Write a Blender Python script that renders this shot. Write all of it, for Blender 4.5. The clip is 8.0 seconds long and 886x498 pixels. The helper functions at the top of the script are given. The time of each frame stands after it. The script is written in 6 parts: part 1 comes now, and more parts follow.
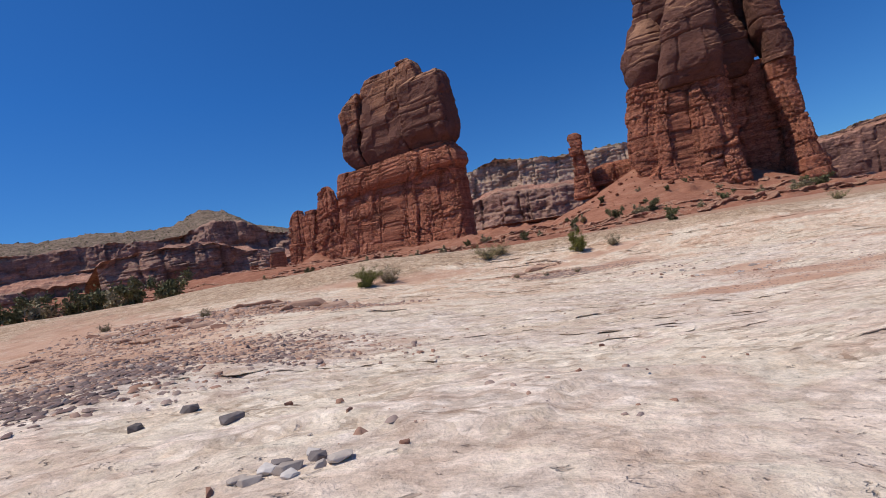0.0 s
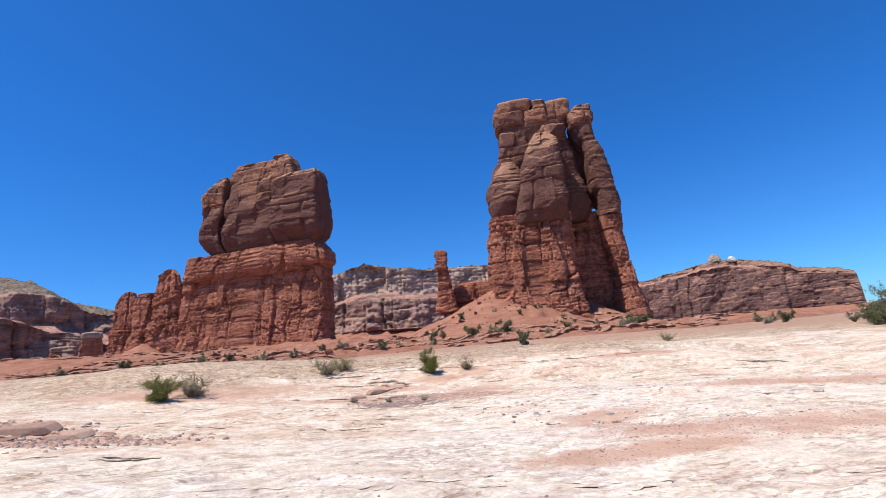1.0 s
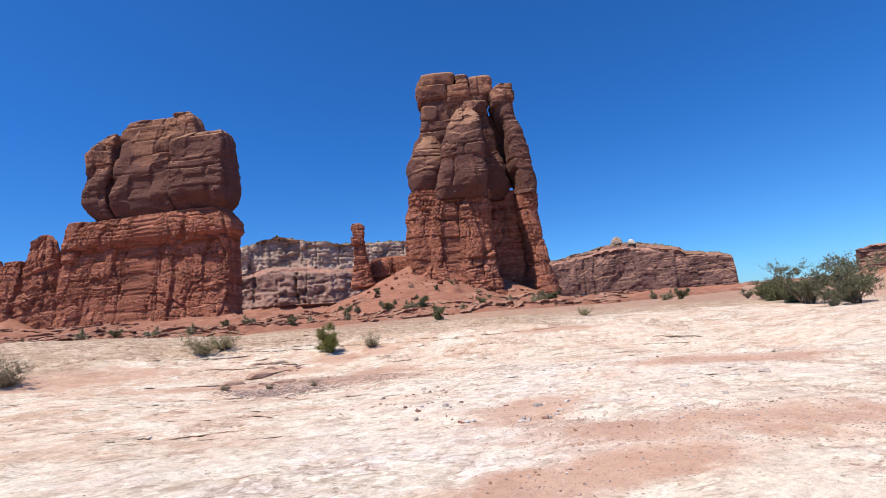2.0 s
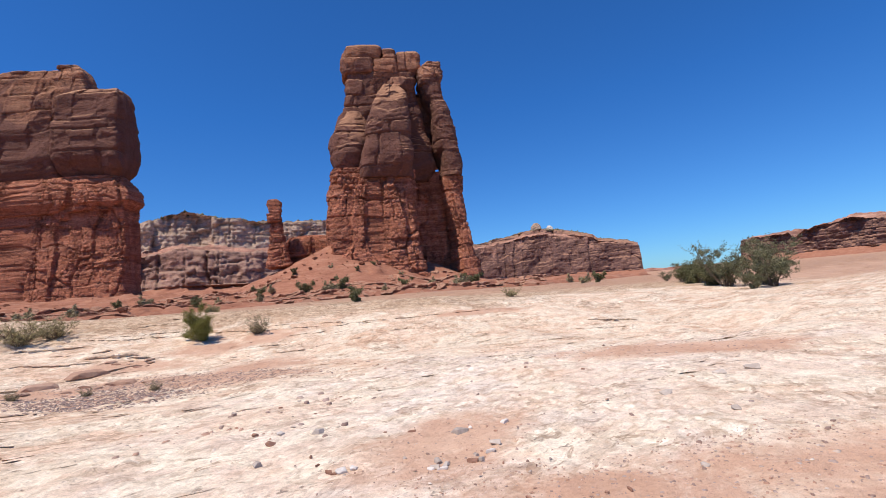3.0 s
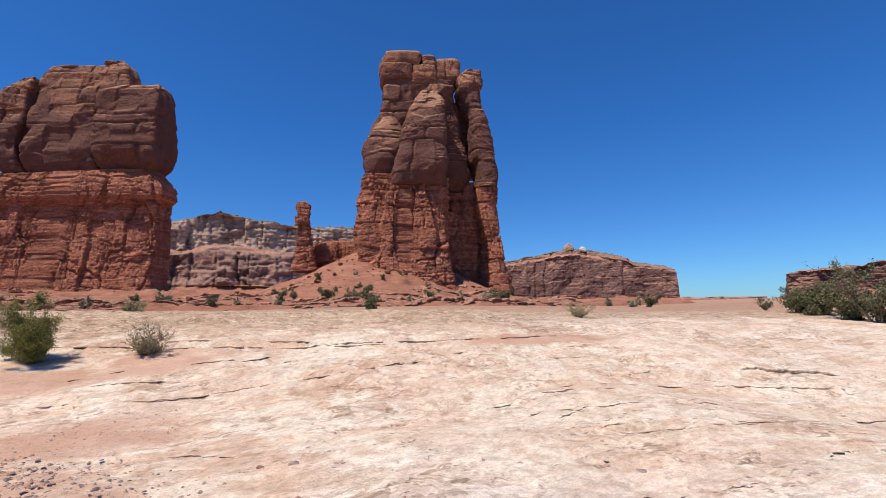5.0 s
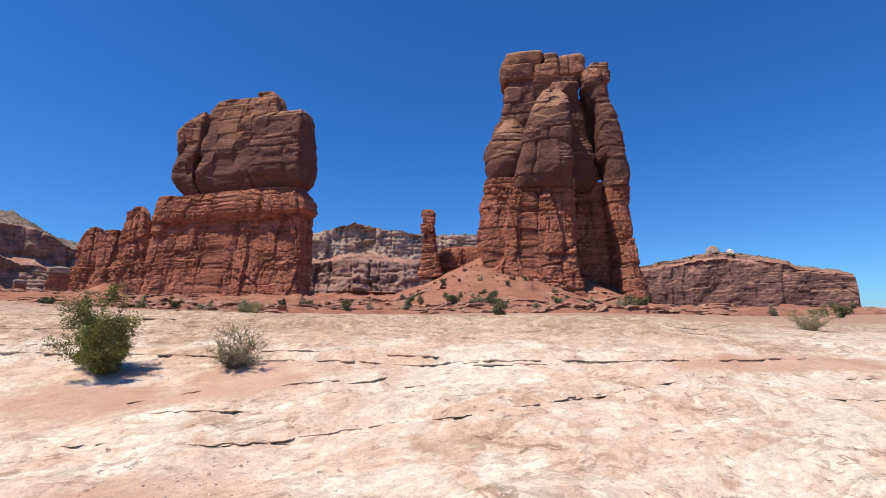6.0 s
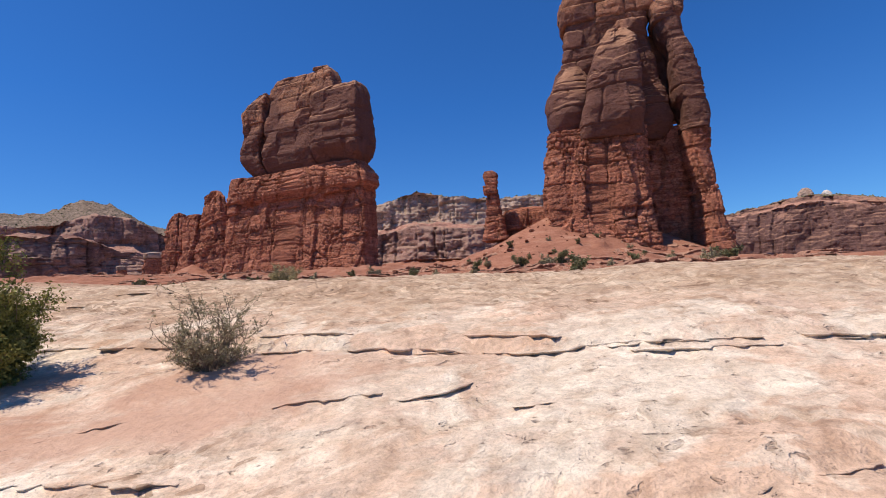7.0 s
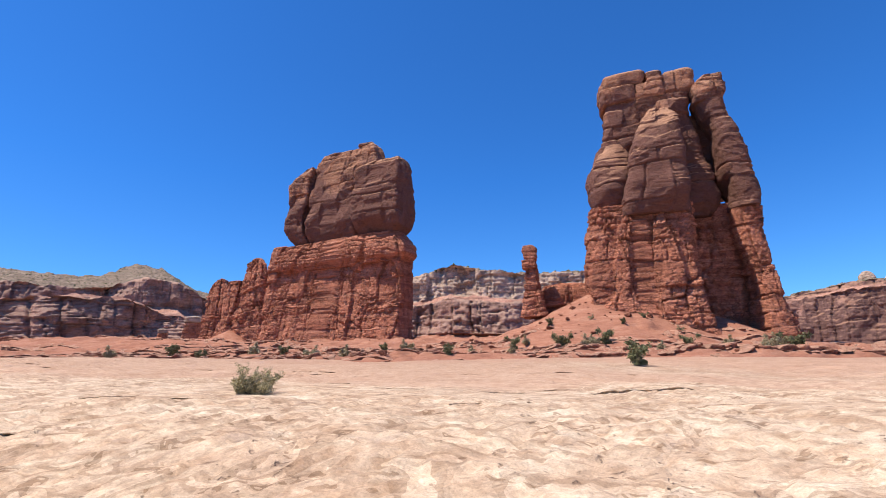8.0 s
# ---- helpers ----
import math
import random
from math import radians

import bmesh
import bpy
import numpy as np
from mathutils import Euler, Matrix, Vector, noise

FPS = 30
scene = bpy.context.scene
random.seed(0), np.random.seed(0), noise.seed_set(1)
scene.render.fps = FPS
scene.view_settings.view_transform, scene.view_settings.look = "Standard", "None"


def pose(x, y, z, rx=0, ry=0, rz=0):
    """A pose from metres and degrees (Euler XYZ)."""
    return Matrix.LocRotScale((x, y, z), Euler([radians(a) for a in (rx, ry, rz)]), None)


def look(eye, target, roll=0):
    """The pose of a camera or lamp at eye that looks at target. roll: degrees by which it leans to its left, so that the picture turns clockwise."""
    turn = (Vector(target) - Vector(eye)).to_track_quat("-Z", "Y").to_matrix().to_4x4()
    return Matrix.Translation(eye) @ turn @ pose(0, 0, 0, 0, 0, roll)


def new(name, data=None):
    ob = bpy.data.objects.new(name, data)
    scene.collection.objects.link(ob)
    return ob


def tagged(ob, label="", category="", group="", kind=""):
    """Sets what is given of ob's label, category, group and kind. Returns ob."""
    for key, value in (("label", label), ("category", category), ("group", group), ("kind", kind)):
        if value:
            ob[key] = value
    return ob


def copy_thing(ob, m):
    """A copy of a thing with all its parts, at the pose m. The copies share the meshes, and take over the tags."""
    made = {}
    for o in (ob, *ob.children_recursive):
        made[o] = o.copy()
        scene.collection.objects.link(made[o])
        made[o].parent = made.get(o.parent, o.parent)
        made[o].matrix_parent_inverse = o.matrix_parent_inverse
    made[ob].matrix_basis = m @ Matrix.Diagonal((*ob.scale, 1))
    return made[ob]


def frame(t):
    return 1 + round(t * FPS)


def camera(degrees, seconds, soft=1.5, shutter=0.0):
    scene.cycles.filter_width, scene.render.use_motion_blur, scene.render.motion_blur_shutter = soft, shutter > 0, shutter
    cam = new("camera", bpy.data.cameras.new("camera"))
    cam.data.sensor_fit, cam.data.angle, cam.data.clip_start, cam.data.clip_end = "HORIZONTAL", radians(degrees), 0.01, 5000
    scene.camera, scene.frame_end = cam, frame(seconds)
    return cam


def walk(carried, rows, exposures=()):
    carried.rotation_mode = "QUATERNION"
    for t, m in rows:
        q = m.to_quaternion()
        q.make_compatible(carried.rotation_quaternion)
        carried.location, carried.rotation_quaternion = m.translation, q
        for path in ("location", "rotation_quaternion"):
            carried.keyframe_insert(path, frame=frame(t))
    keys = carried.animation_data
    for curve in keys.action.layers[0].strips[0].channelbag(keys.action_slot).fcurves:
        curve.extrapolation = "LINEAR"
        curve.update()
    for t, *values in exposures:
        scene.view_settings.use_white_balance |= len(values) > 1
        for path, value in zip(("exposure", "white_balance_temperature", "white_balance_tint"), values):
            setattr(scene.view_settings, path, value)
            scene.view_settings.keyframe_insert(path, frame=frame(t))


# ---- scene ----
# ---------------------------------------------------------------- camera
cam = camera(85.4, 8.0, soft=0.95)
walk(cam, [
    (0.0, pose(0.002, -0.000, 0.002, 91.22, 10.24, 0.13)),
    (0.5, pose(0.491, 1.271, 0.220, 98.74, 6.53, -9.09)),
    (1.0, pose(1.072, 2.467, 0.277, 101.59, 5.51, -16.51)),
    (1.5, pose(1.703, 3.759, 0.192, 99.41, 5.47, -21.72)),
    (1.7, pose(1.979, 4.285, 0.207, 98.26, 5.59, -23.47)),
    (2.8, pose(4.021, 7.184, 0.190, 96.87, 5.00, -33.98)),
    (3.0, pose(4.453, 7.774, 0.072, 94.87, 5.11, -35.47)),
    (3.5, pose(5.623, 9.352, -0.249, 88.86, 4.42, -38.60)),
    (4.0, pose(6.827, 11.002, -0.262, 88.05, 3.59, -39.87)),
    (4.2, pose(7.280, 11.646, -0.226, 90.03, 3.35, -38.95)),
    (5.3, pose(8.958, 15.122, -0.072, 97.99, 0.81, -28.35)),
    (5.5, pose(9.121, 15.745, -0.072, 98.42, 0.48, -25.05)),
    (6.0, pose(9.534, 17.289, -0.125, 97.86, 0.59, -17.76)),
    (6.5, pose(9.873, 18.920, -0.177, 95.50, 1.60, -13.38)),
    (7.0, pose(10.116, 20.648, -0.245, 94.03, 3.44, -9.78)),
    (7.5, pose(10.291, 22.297, -0.053, 95.70, 4.55, -6.73)),
    (8.0, pose(10.499, 23.990, 0.397, 102.85, 1.13, -5.74)),
], exposures=[(0.0, -0.55, 6450, 10), (0.5, -0.06, 6200, 9), (1.0, 0.05, 6100, 8), (1.5, 0.0, 6200, 9), (2.8, 0.0, 6450, 10), (3.5, -0.50, 6750, 15), (4.2, -0.52, 6750, 15), (5.5, 0.0, 6500, 10),
              (6.5, -0.14, 6600, 12), (7.0, -0.19, 6650, 13), (7.5, -0.06, 6600, 13), (8.0, 0.34, 6500, 10)])

# ---------------------------------------------------------------- light
SUN_ELEVATION = 65.0
SUN_AZIMUTH = 262.0          # where the sun stands, clockwise from +y
_el, _az = radians(SUN_ELEVATION), radians(SUN_AZIMUTH)
SUN_WAY = Vector((math.sin(_az) * math.cos(_el), math.cos(_az) * math.cos(_el), math.sin(_el)))

world = bpy.data.worlds.new("desert_sky")
scene.world = world
world.use_nodes = True
wn = world.node_tree
wn.nodes.clear()
sky = wn.nodes.new("ShaderNodeTexSky")
sky.sky_type = "NISHITA"
sky.sun_disc = False
sky.sun_elevation = _el
sky.sun_rotation = _az
sky.altitude = 1500.0
sky.air_density = 1.0
sky.dust_density = 0.4
sky.ozone_density = 4.0
tint = wn.nodes.new("ShaderNodeMix")
tint.data_type = "RGBA"
tint.blend_type = "MULTIPLY"
tint.inputs["Factor"].default_value = 1.0
# the sky pales a little towards the horizon
way_up = wn.nodes.new("ShaderNodeSeparateXYZ")
wn.links.new(wn.nodes.new("ShaderNodeTexCoord").outputs["Generated"], way_up.inputs["Vector"])
height = wn.nodes.new("ShaderNodeMapRange")
height.inputs["From Min"].default_value = 0.0
height.inputs["From Max"].default_value = 0.35
wn.links.new(way_up.outputs["Z"], height.inputs["Value"])
pale = wn.nodes.new("ShaderNodeMix")
pale.data_type = "RGBA"
pale.inputs["A"].default_value = (0.42, 0.79, 1.18, 1.0)
pale.inputs["B"].default_value = (0.26, 0.78, 1.36, 1.0)
wn.links.new(height.outputs["Result"], pale.inputs["Factor"])
wn.links.new(pale.outputs["Result"], tint.inputs["B"])
back = wn.nodes.new("ShaderNodeBackground")
back.inputs["Strength"].default_value = 0.115
wout = wn.nodes.new("ShaderNodeOutputWorld")
wn.links.new(sky.outputs["Color"], tint.inputs["A"])
wn.links.new(tint.outputs["Result"], back.inputs["Color"])
wn.links.new(back.outputs["Background"], wout.inputs["Surface"])

sun_data = bpy.data.lights.new("sun", "SUN")
sun_data.energy = 5.6
sun_data.angle = radians(0.53)
sun_data.color = (1.0, 0.90, 0.76)
sun = new("sun", sun_data)
sun.matrix_world = look(SUN_WAY * 300, (0, 0, 0))


# ---------------------------------------------------------------- materials
class Shader:
    """A small builder of node materials in world metres."""

    def __init__(self, name, roughness=0.9):
        self.mat = bpy.data.materials.new(name)
        self.mat.use_nodes = True
        self.tree = self.mat.node_tree
        self.bsdf = self.tree.nodes["Principled BSDF"]
        self.bsdf.inputs["Roughness"].default_value = roughness
        self.bsdf.inputs["Specular IOR Level"].default_value = 0.2
        self.geo = self.tree.nodes.new("ShaderNodeNewGeometry")

    def link(self, a, b):
        self.tree.links.new(a, b)

    def coords(self, scale, offset=(0, 0, 0), local=False):
        m = self.tree.nodes.new("ShaderNodeMapping")
        m.inputs["Scale"].default_value = scale
        m.inputs["Location"].default_value = offset
        if local:
            src = self.tree.nodes.new("ShaderNodeTexCoord").outputs["Object"]
        else:
            src = self.geo.outputs["Position"]
        self.link(src, m.inputs["Vector"])
        return m.outputs["Vector"]

    def noise(self, scale, detail=4.0, rough=0.6, distortion=0.0, offset=(0, 0, 0), local=False):
        n = self.tree.nodes.new("ShaderNodeTexNoise")
        n.inputs["Scale"].default_value = 1.0
        n.inputs["Detail"].default_value = detail
        n.inputs["Roughness"].default_value = rough
        n.inputs["Distortion"].default_value = distortion
        self.link(self.coords(scale, offset, local), n.inputs["Vector"])
        return n.outputs["Fac"]

    def bent(self, scale, warp, amount):
        """World coordinates, bent by a noise so that no line runs straight."""
        add = self.tree.nodes.new("ShaderNodeVectorMath")
        add.operation = "ADD"
        wide = self.tree.nodes.new("ShaderNodeVectorMath")
        wide.operation = "SCALE"
        wide.inputs["Scale"].default_value = amount
        self.link(warp, wide.inputs[0])
        self.link(self.coords(scale), add.inputs[0])
        self.link(wide.outputs["Vector"], add.inputs[1])
        return add.outputs["Vector"]

    def edges(self, where, width):
        """1 on the lines between cells, 0 off them."""
        v = self.tree.nodes.new("ShaderNodeTexVoronoi")
        v.feature = "DISTANCE_TO_EDGE"
        v.inputs["Scale"].default_value = 1.0
        self.link(where, v.inputs["Vector"])
        return self.ramp(v.outputs["Distance"], [(width * 0.4, 1.0), (width, 0.0)])

    def ramp(self, fac, stops, smooth=False):
        r = self.tree.nodes.new("ShaderNodeValToRGB")
        if smooth:
            r.color_ramp.interpolation = "EASE"
        els = r.color_ramp.elements
        while len(els) < len(stops):
            els.new(0.5)
        for e, (p, c) in zip(els, stops):
            e.position = p
            e.color = (c, c, c, 1) if isinstance(c, (int, float)) else (*c, 1)
        self.link(fac, r.inputs["Fac"])
        return r.outputs["Color"]

    def mix(self, fac, a, b, how="MIX"):
        m = self.tree.nodes.new("ShaderNodeMix")
        m.data_type = "RGBA"
        m.blend_type = how
        for sock, v in (("Factor", fac), ("A", a), ("B", b)):
            if isinstance(v, (int, float)):
                m.inputs[sock].default_value = v if sock == "Factor" else (v, v, v, 1)
            elif isinstance(v, tuple):
                m.inputs[sock].default_value = (*v, 1)
            else:
                self.link(v, m.inputs[sock])
        return m.outputs["Result"]

    def math(self, how, a, b):
        m = self.tree.nodes.new("ShaderNodeMath")
        m.operation = how
        for i, v in enumerate((a, b)):
            if isinstance(v, (int, float)):
                m.inputs[i].default_value = v
            else:
                self.link(v, m.inputs[i])
        return m.outputs["Value"]

    def upward(self, low, high):
        sep = self.tree.nodes.new("ShaderNodeSeparateXYZ")
        self.link(self.geo.outputs["Normal"], sep.inputs["Vector"])
        return self.ramp(sep.outputs["Z"], [(low, 0.0), (high, 1.0)])

    def attribute(self, name):
        a = self.tree.nodes.new("ShaderNodeAttribute")
        a.attribute_name = name
        return a.outputs["Fac"]

    def piece(self):
        return self.tree.nodes.new("ShaderNodeObjectInfo").outputs["Random"]

    def island(self):
        return self.geo.outputs["Random Per Island"]

    def bump(self, *layers):
        last = None
        for height, strength, distance in layers:
            b = self.tree.nodes.new("ShaderNodeBump")
            if isinstance(strength, (int, float)):
                b.inputs["Strength"].default_value = strength
            else:
                self.link(strength, b.inputs["Strength"])
            b.inputs["Distance"].default_value = distance
            self.link(height, b.inputs["Height"])
            if last is not None:
                self.link(last, b.inputs["Normal"])
            last = b.outputs["Normal"]
        self.link(last, self.bsdf.inputs["Normal"])

    def colour(self, c):
        if isinstance(c, tuple):
            self.bsdf.inputs["Base Color"].default_value = (*c, 1)
        else:
            self.link(c, self.bsdf.inputs["Base Color"])
        return self.mat


def layered_rock(name, dark, mid, light, streak=0.35, bed=0.55, fine=1.0, varnish=None, bare=None, film_top=74.0, film_fall=0.0045, lam=3.2):
    """Bedded sandstone: bands along the beds, blotches, dark water streaks, and bare rock on the ledges."""
    s = Shader(name, 0.92)
    bands = s.noise((0.03, 0.03, bed), 5, 0.65, 0.4)
    c = s.ramp(bands, [(0.3, dark), (0.5, mid), (0.7, light)])
    blotch = s.noise((0.09, 0.09, 0.12), 5, 0.6, 0.6, (7, 3, 1))
    c = s.mix(s.ramp(blotch, [(0.35, 0.0), (0.7, 0.55)]), c, mid)
    tone = s.attribute("tone")
    c = s.mix(0.9, c, s.ramp(tone, [(0.15, 0.55), (0.5, 1.0), (0.85, 1.45)]), "MULTIPLY")
    grain = s.noise((1.3 * fine, 1.3 * fine, 2.2 * fine), 6, 0.7)
    c = s.mix(0.75, c, s.ramp(grain, [(0.25, 0.5), (0.5, 1.0), (0.75, 1.4)]), "MULTIPLY")
    lamina = s.noise((0.05 * lam, 0.05 * lam, lam), 5, 0.75, 0.3, (2, 4, 8))
    c = s.mix(0.3 if varnish and fine > 0.5 else 0.7, c, s.ramp(lamina, [(0.34, 0.45), (0.43, 0.95), (0.55, 1.0), (0.66, 1.4)]), "MULTIPLY")
    flaw = s.edges(s.bent((0.42 * fine, 0.42 * fine, 0.7 * fine), s.noise((0.6 * fine, 0.6 * fine, 0.9 * fine), 4, 0.65, 0.0, (8, 1, 3)), 1.4), 0.05)
    flaw = s.math("MULTIPLY", flaw, s.ramp(blotch, [(0.40, 0.15), (0.58, 0.9)]))
    c = s.mix(s.math("MULTIPLY", flaw, 0.6 if fine > 0.5 else 0.15), c, tuple(v * 0.4 for v in dark))
    if varnish:
        film = s.noise((0.07, 0.07, 0.05), 4, 0.55, 0.8, (3, 9, 2))
        sep = s.tree.nodes.new("ShaderNodeSeparateXYZ")
        s.link(s.geo.outputs["Position"], sep.inputs["Vector"])
        film = s.math("ADD", film, s.math("MULTIPLY", s.math("SUBTRACT", film_top, sep.outputs["Z"]), film_fall))
        film = s.math("ADD", film, s.math("MULTIPLY", s.math("SUBTRACT", 0.5, tone), 0.2 if film_fall > 0.01 else 0.12))
        steep = s.ramp(film, [(0.40, 0.0), (0.52, 1.0)])
        film_c = s.mix(0.8, s.mix(s.ramp(grain, [(0.3, 0.0), (0.7, 1.0)]), varnish, tuple(v * 1.5 for v in varnish)), s.ramp(tone, [(0.0, 0.7), (1.0, 1.3)]), "MULTIPLY")
        c = s.mix(steep, c, film_c)
    drip = s.noise((0.14 * lam, 0.14 * lam, 0.01 * lam), 4, 0.6, 0.2, (1, 5, 3))
    c = s.mix(s.ramp(drip, [(0.52, 0.0), (0.72, streak)]), c, tuple(v * 0.45 for v in dark))
    if bare:
        c = s.mix(s.upward(0.35, 0.75), c, bare)
    s.bump((s.noise((0.5, 0.5, 1.6), 6, 0.7), 0.9, 1.0), (grain, 1.0, 0.4), (s.math("SUBTRACT", 1.0, flaw), 0.9 if fine > 0.5 else 0.1, 0.4), (lamina, 0.25 if varnish and fine > 0.5 else 0.7, 1.0 / lam))
    return s.colour(c)


M_RED = layered_rock("red_sandstone", (0.285, 0.103, 0.063), (0.45, 0.178, 0.109), (0.60, 0.278, 0.178))
M_CAP = layered_rock("varnished_sandstone", (0.215, 0.098, 0.063), (0.35, 0.168, 0.103), (0.49, 0.265, 0.165), 0.25, 0.35, 0.8,
                     (0.145, 0.070, 0.053), (0.50, 0.275, 0.165), 93.0, 0.009)
M_MESA = layered_rock("mesa_sandstone", (0.165, 0.092, 0.073), (0.26, 0.145, 0.112), (0.37, 0.215, 0.16), 0.6, 0.12, 0.3,
                      (0.115, 0.064, 0.055), (0.34, 0.19, 0.13), lam=0.55)
M_PALE = layered_rock("pale_cliff_sandstone", (0.25, 0.165, 0.125), (0.40, 0.285, 0.22), (0.53, 0.40, 0.315), 0.4, 0.10, 0.3,
                      None, (0.40, 0.29, 0.22), lam=0.55)
M_LOW = layered_rock("purple_brown_cliff", (0.19, 0.105, 0.085), (0.285, 0.165, 0.132), (0.39, 0.25, 0.20), 0.5, 0.12, 0.3, None, (0.38, 0.24, 0.18), lam=0.55)
M_STEP = layered_rock("bench_sandstone", (0.25, 0.10, 0.066), (0.38, 0.165, 0.11), (0.50, 0.25, 0.17), 0.2, 0.8, 1.0, None, (0.46, 0.255, 0.175))
M_BENCH = layered_rock("pink_bench_sandstone", (0.22, 0.11, 0.085), (0.32, 0.17, 0.125), (0.42, 0.26, 0.19), 0.3, 0.3, 0.3, lam=0.8)


def ground_material():
    s = Shader("slickrock_and_sand", 0.95)
    wash = s.noise((0.16, 0.24, 0.2), 5, 0.6, 0.8)
    c = s.ramp(wash, [(0.30, (0.575, 0.40, 0.285)), (0.46, (0.635, 0.472, 0.352)), (0.60, (0.68, 0.535, 0.408))])
    stain = s.noise((0.55, 0.75, 0.7), 6, 0.7, 1.0, (4, 2, 0))
    c = s.mix(s.ramp(stain, [(0.46, 0.0), (0.66, 0.5)]), c, (0.58, 0.395, 0.275))
    mottle = s.noise((4.2, 5.2, 4.0), 5, 0.7, 0.6, (11, 4, 0))
    c = s.mix(s.math("MULTIPLY", s.attribute("grey"), 0.75), c, s.ramp(mottle, [(0.35, (0.60, 0.51, 0.44)), (0.6, (0.78, 0.70, 0.62))]))
    # plates of slightly different tone
    warp = s.noise((0.9, 0.9, 0.9), 4, 0.6, 0.0, (1, 6, 0))
    plate = s.tree.nodes.new("ShaderNodeTexVoronoi")
    plate.inputs["Scale"].default_value = 1.0
    s.link(s.bent((1.5, 3.0, 0.5), warp, 1.6), plate.inputs["Vector"])
    tone = s.tree.nodes.new("ShaderNodeSeparateColor")
    s.link(plate.outputs["Color"], tone.inputs["Color"])
    c = s.mix(0.45, c, s.ramp(tone.outputs["Red"], [(0.0, 0.82), (1.0, 1.12)]), "MULTIPLY")
    bleach = s.noise((1.3, 2.0, 1.2), 5, 0.58, 0.9, (9, 1, 0))
    c = s.mix(s.ramp(bleach, [(0.52, 0.0), (0.57, 0.5)]), c, (0.71, 0.60, 0.47))
    cream = s.noise((0.62, 0.75, 0.6), 5, 0.55, 0.9, (3, 12, 0))
    c = s.mix(s.ramp(cream, [(0.51, 0.0), (0.56, 0.75)]), c, (0.725, 0.63, 0.505))
    fleck = s.noise((2.4, 3.0, 2.0), 5, 0.56, 0.7, (6, 3, 0))
    c = s.mix(s.ramp(fleck, [(0.39, 0.3), (0.435, 0.0)]), c, (0.47, 0.315, 0.225))
    c = s.mix(s.ramp(fleck, [(0.56, 0.0), (0.60, 0.45)]), c, (0.76, 0.655, 0.52))
    c = s.mix(s.math("MULTIPLY", s.attribute("tan"), 0.85), c, s.ramp(fleck, [(0.38, (0.41, 0.285, 0.19)), (0.52, (0.49, 0.355, 0.242)), (0.64, (0.56, 0.43, 0.305))]))
    sheetlet = s.attribute("plate")
    c = s.mix(0.85, c, s.ramp(sheetlet, [(0.0, (0.80, 0.73, 0.67)), (0.45, 1.0), (1.0, (1.08, 1.10, 1.12))]), "MULTIPLY")
    grey = s.noise((3.2, 4.2, 3.0), 5, 0.72, 0.5, (2, 8, 0))
    c = s.mix(s.ramp(grey, [(0.56, 0.0), (0.68, 0.32)]), c, (0.40, 0.30, 0.24))
    c = s.mix(0.5, c, s.ramp(mottle, [(0.36, 0.70), (0.45, 0.95), (0.52, 1.0), (0.60, 1.14)]), "MULTIPLY")
    # thin flakes, one upon another, each of its own tone
    flaky = s.ramp(s.math("ADD", s.noise((0.55, 0.6, 0.5), 4, 0.6, 0.5, (8, 3, 0)), s.math("MULTIPLY", s.attribute("tan"), 0.12)), [(0.42, 0.15), (0.58, 1.0)])
    coarse = s.math("FLOOR", s.math("MULTIPLY", s.noise((0.9, 1.3, 0.6), 3, 0.5, 0.9, (14, 2, 0)), 24.0), 0.0)
    small = s.math("FLOOR", s.math("MULTIPLY", s.noise((3.2, 4.4, 2.0), 2, 0.5, 0.9, (5, 15, 0)), 14.0), 0.0)
    for level, power in ((coarse, 0.75), (small, 0.85)):
        own = s.tree.nodes.new("ShaderNodeTexWhiteNoise")
        own.noise_dimensions = "1D"
        s.link(level, own.inputs["W"])
        c = s.mix(s.math("MULTIPLY", flaky, power), c, s.ramp(own.outputs["Value"], [(0.0, (0.62, 0.56, 0.51)), (0.4, (0.95, 0.94, 0.93)), (1.0, (1.18, 1.19, 1.20))]), "MULTIPLY")
    grain = s.noise((16, 20, 16), 5, 0.78)
    c = s.mix(0.42, c, s.ramp(grain, [(0.33, 0.5), (0.5, 1.02), (0.66, 1.36)]), "MULTIPLY")
    crust = s.noise((55, 60, 55), 3, 0.7)
    c = s.mix(0.28, c, s.ramp(crust, [(0.34, 0.55), (0.5, 1.03), (0.66, 1.3)]), "MULTIPLY")
    # pits and dark chips
    patchy = s.ramp(s.noise((0.8, 0.8, 0.8), 4, 0.65, 0.0, (2, 5, 0)), [(0.45, 0.15), (0.58, 0.9)])
    chips = s.ramp(s.noise((7.0, 10.0, 6.0), 3, 0.6, 0.4, (7, 2, 0)), [(0.63, 0.0), (0.69, 0.75)])
    specks = s.ramp(s.noise((22, 30, 22), 2, 0.5, 0.0, (1, 2, 0)), [(0.70, 0.0), (0.76, 0.45)])
    crack = s.math("MULTIPLY", s.math("MAXIMUM", chips, specks), patchy)
    sand = s.attribute("sand")
    far = s.attribute("far")
    ragged = s.math("ADD", s.math("MULTIPLY", sand, 0.8), s.math("MULTIPLY", s.math("SUBTRACT", stain, 0.5), 1.5))
    sandmask = s.ramp(ragged, [(0.34, 0.0), (0.72, 0.92)])
    crack = s.math("MULTIPLY", crack, s.math("SUBTRACT", 1.0, s.math("MAXIMUM", sandmask, far)))
    c = s.mix(s.math("MULTIPLY", crack, 0.8), c, (0.17, 0.10, 0.07))
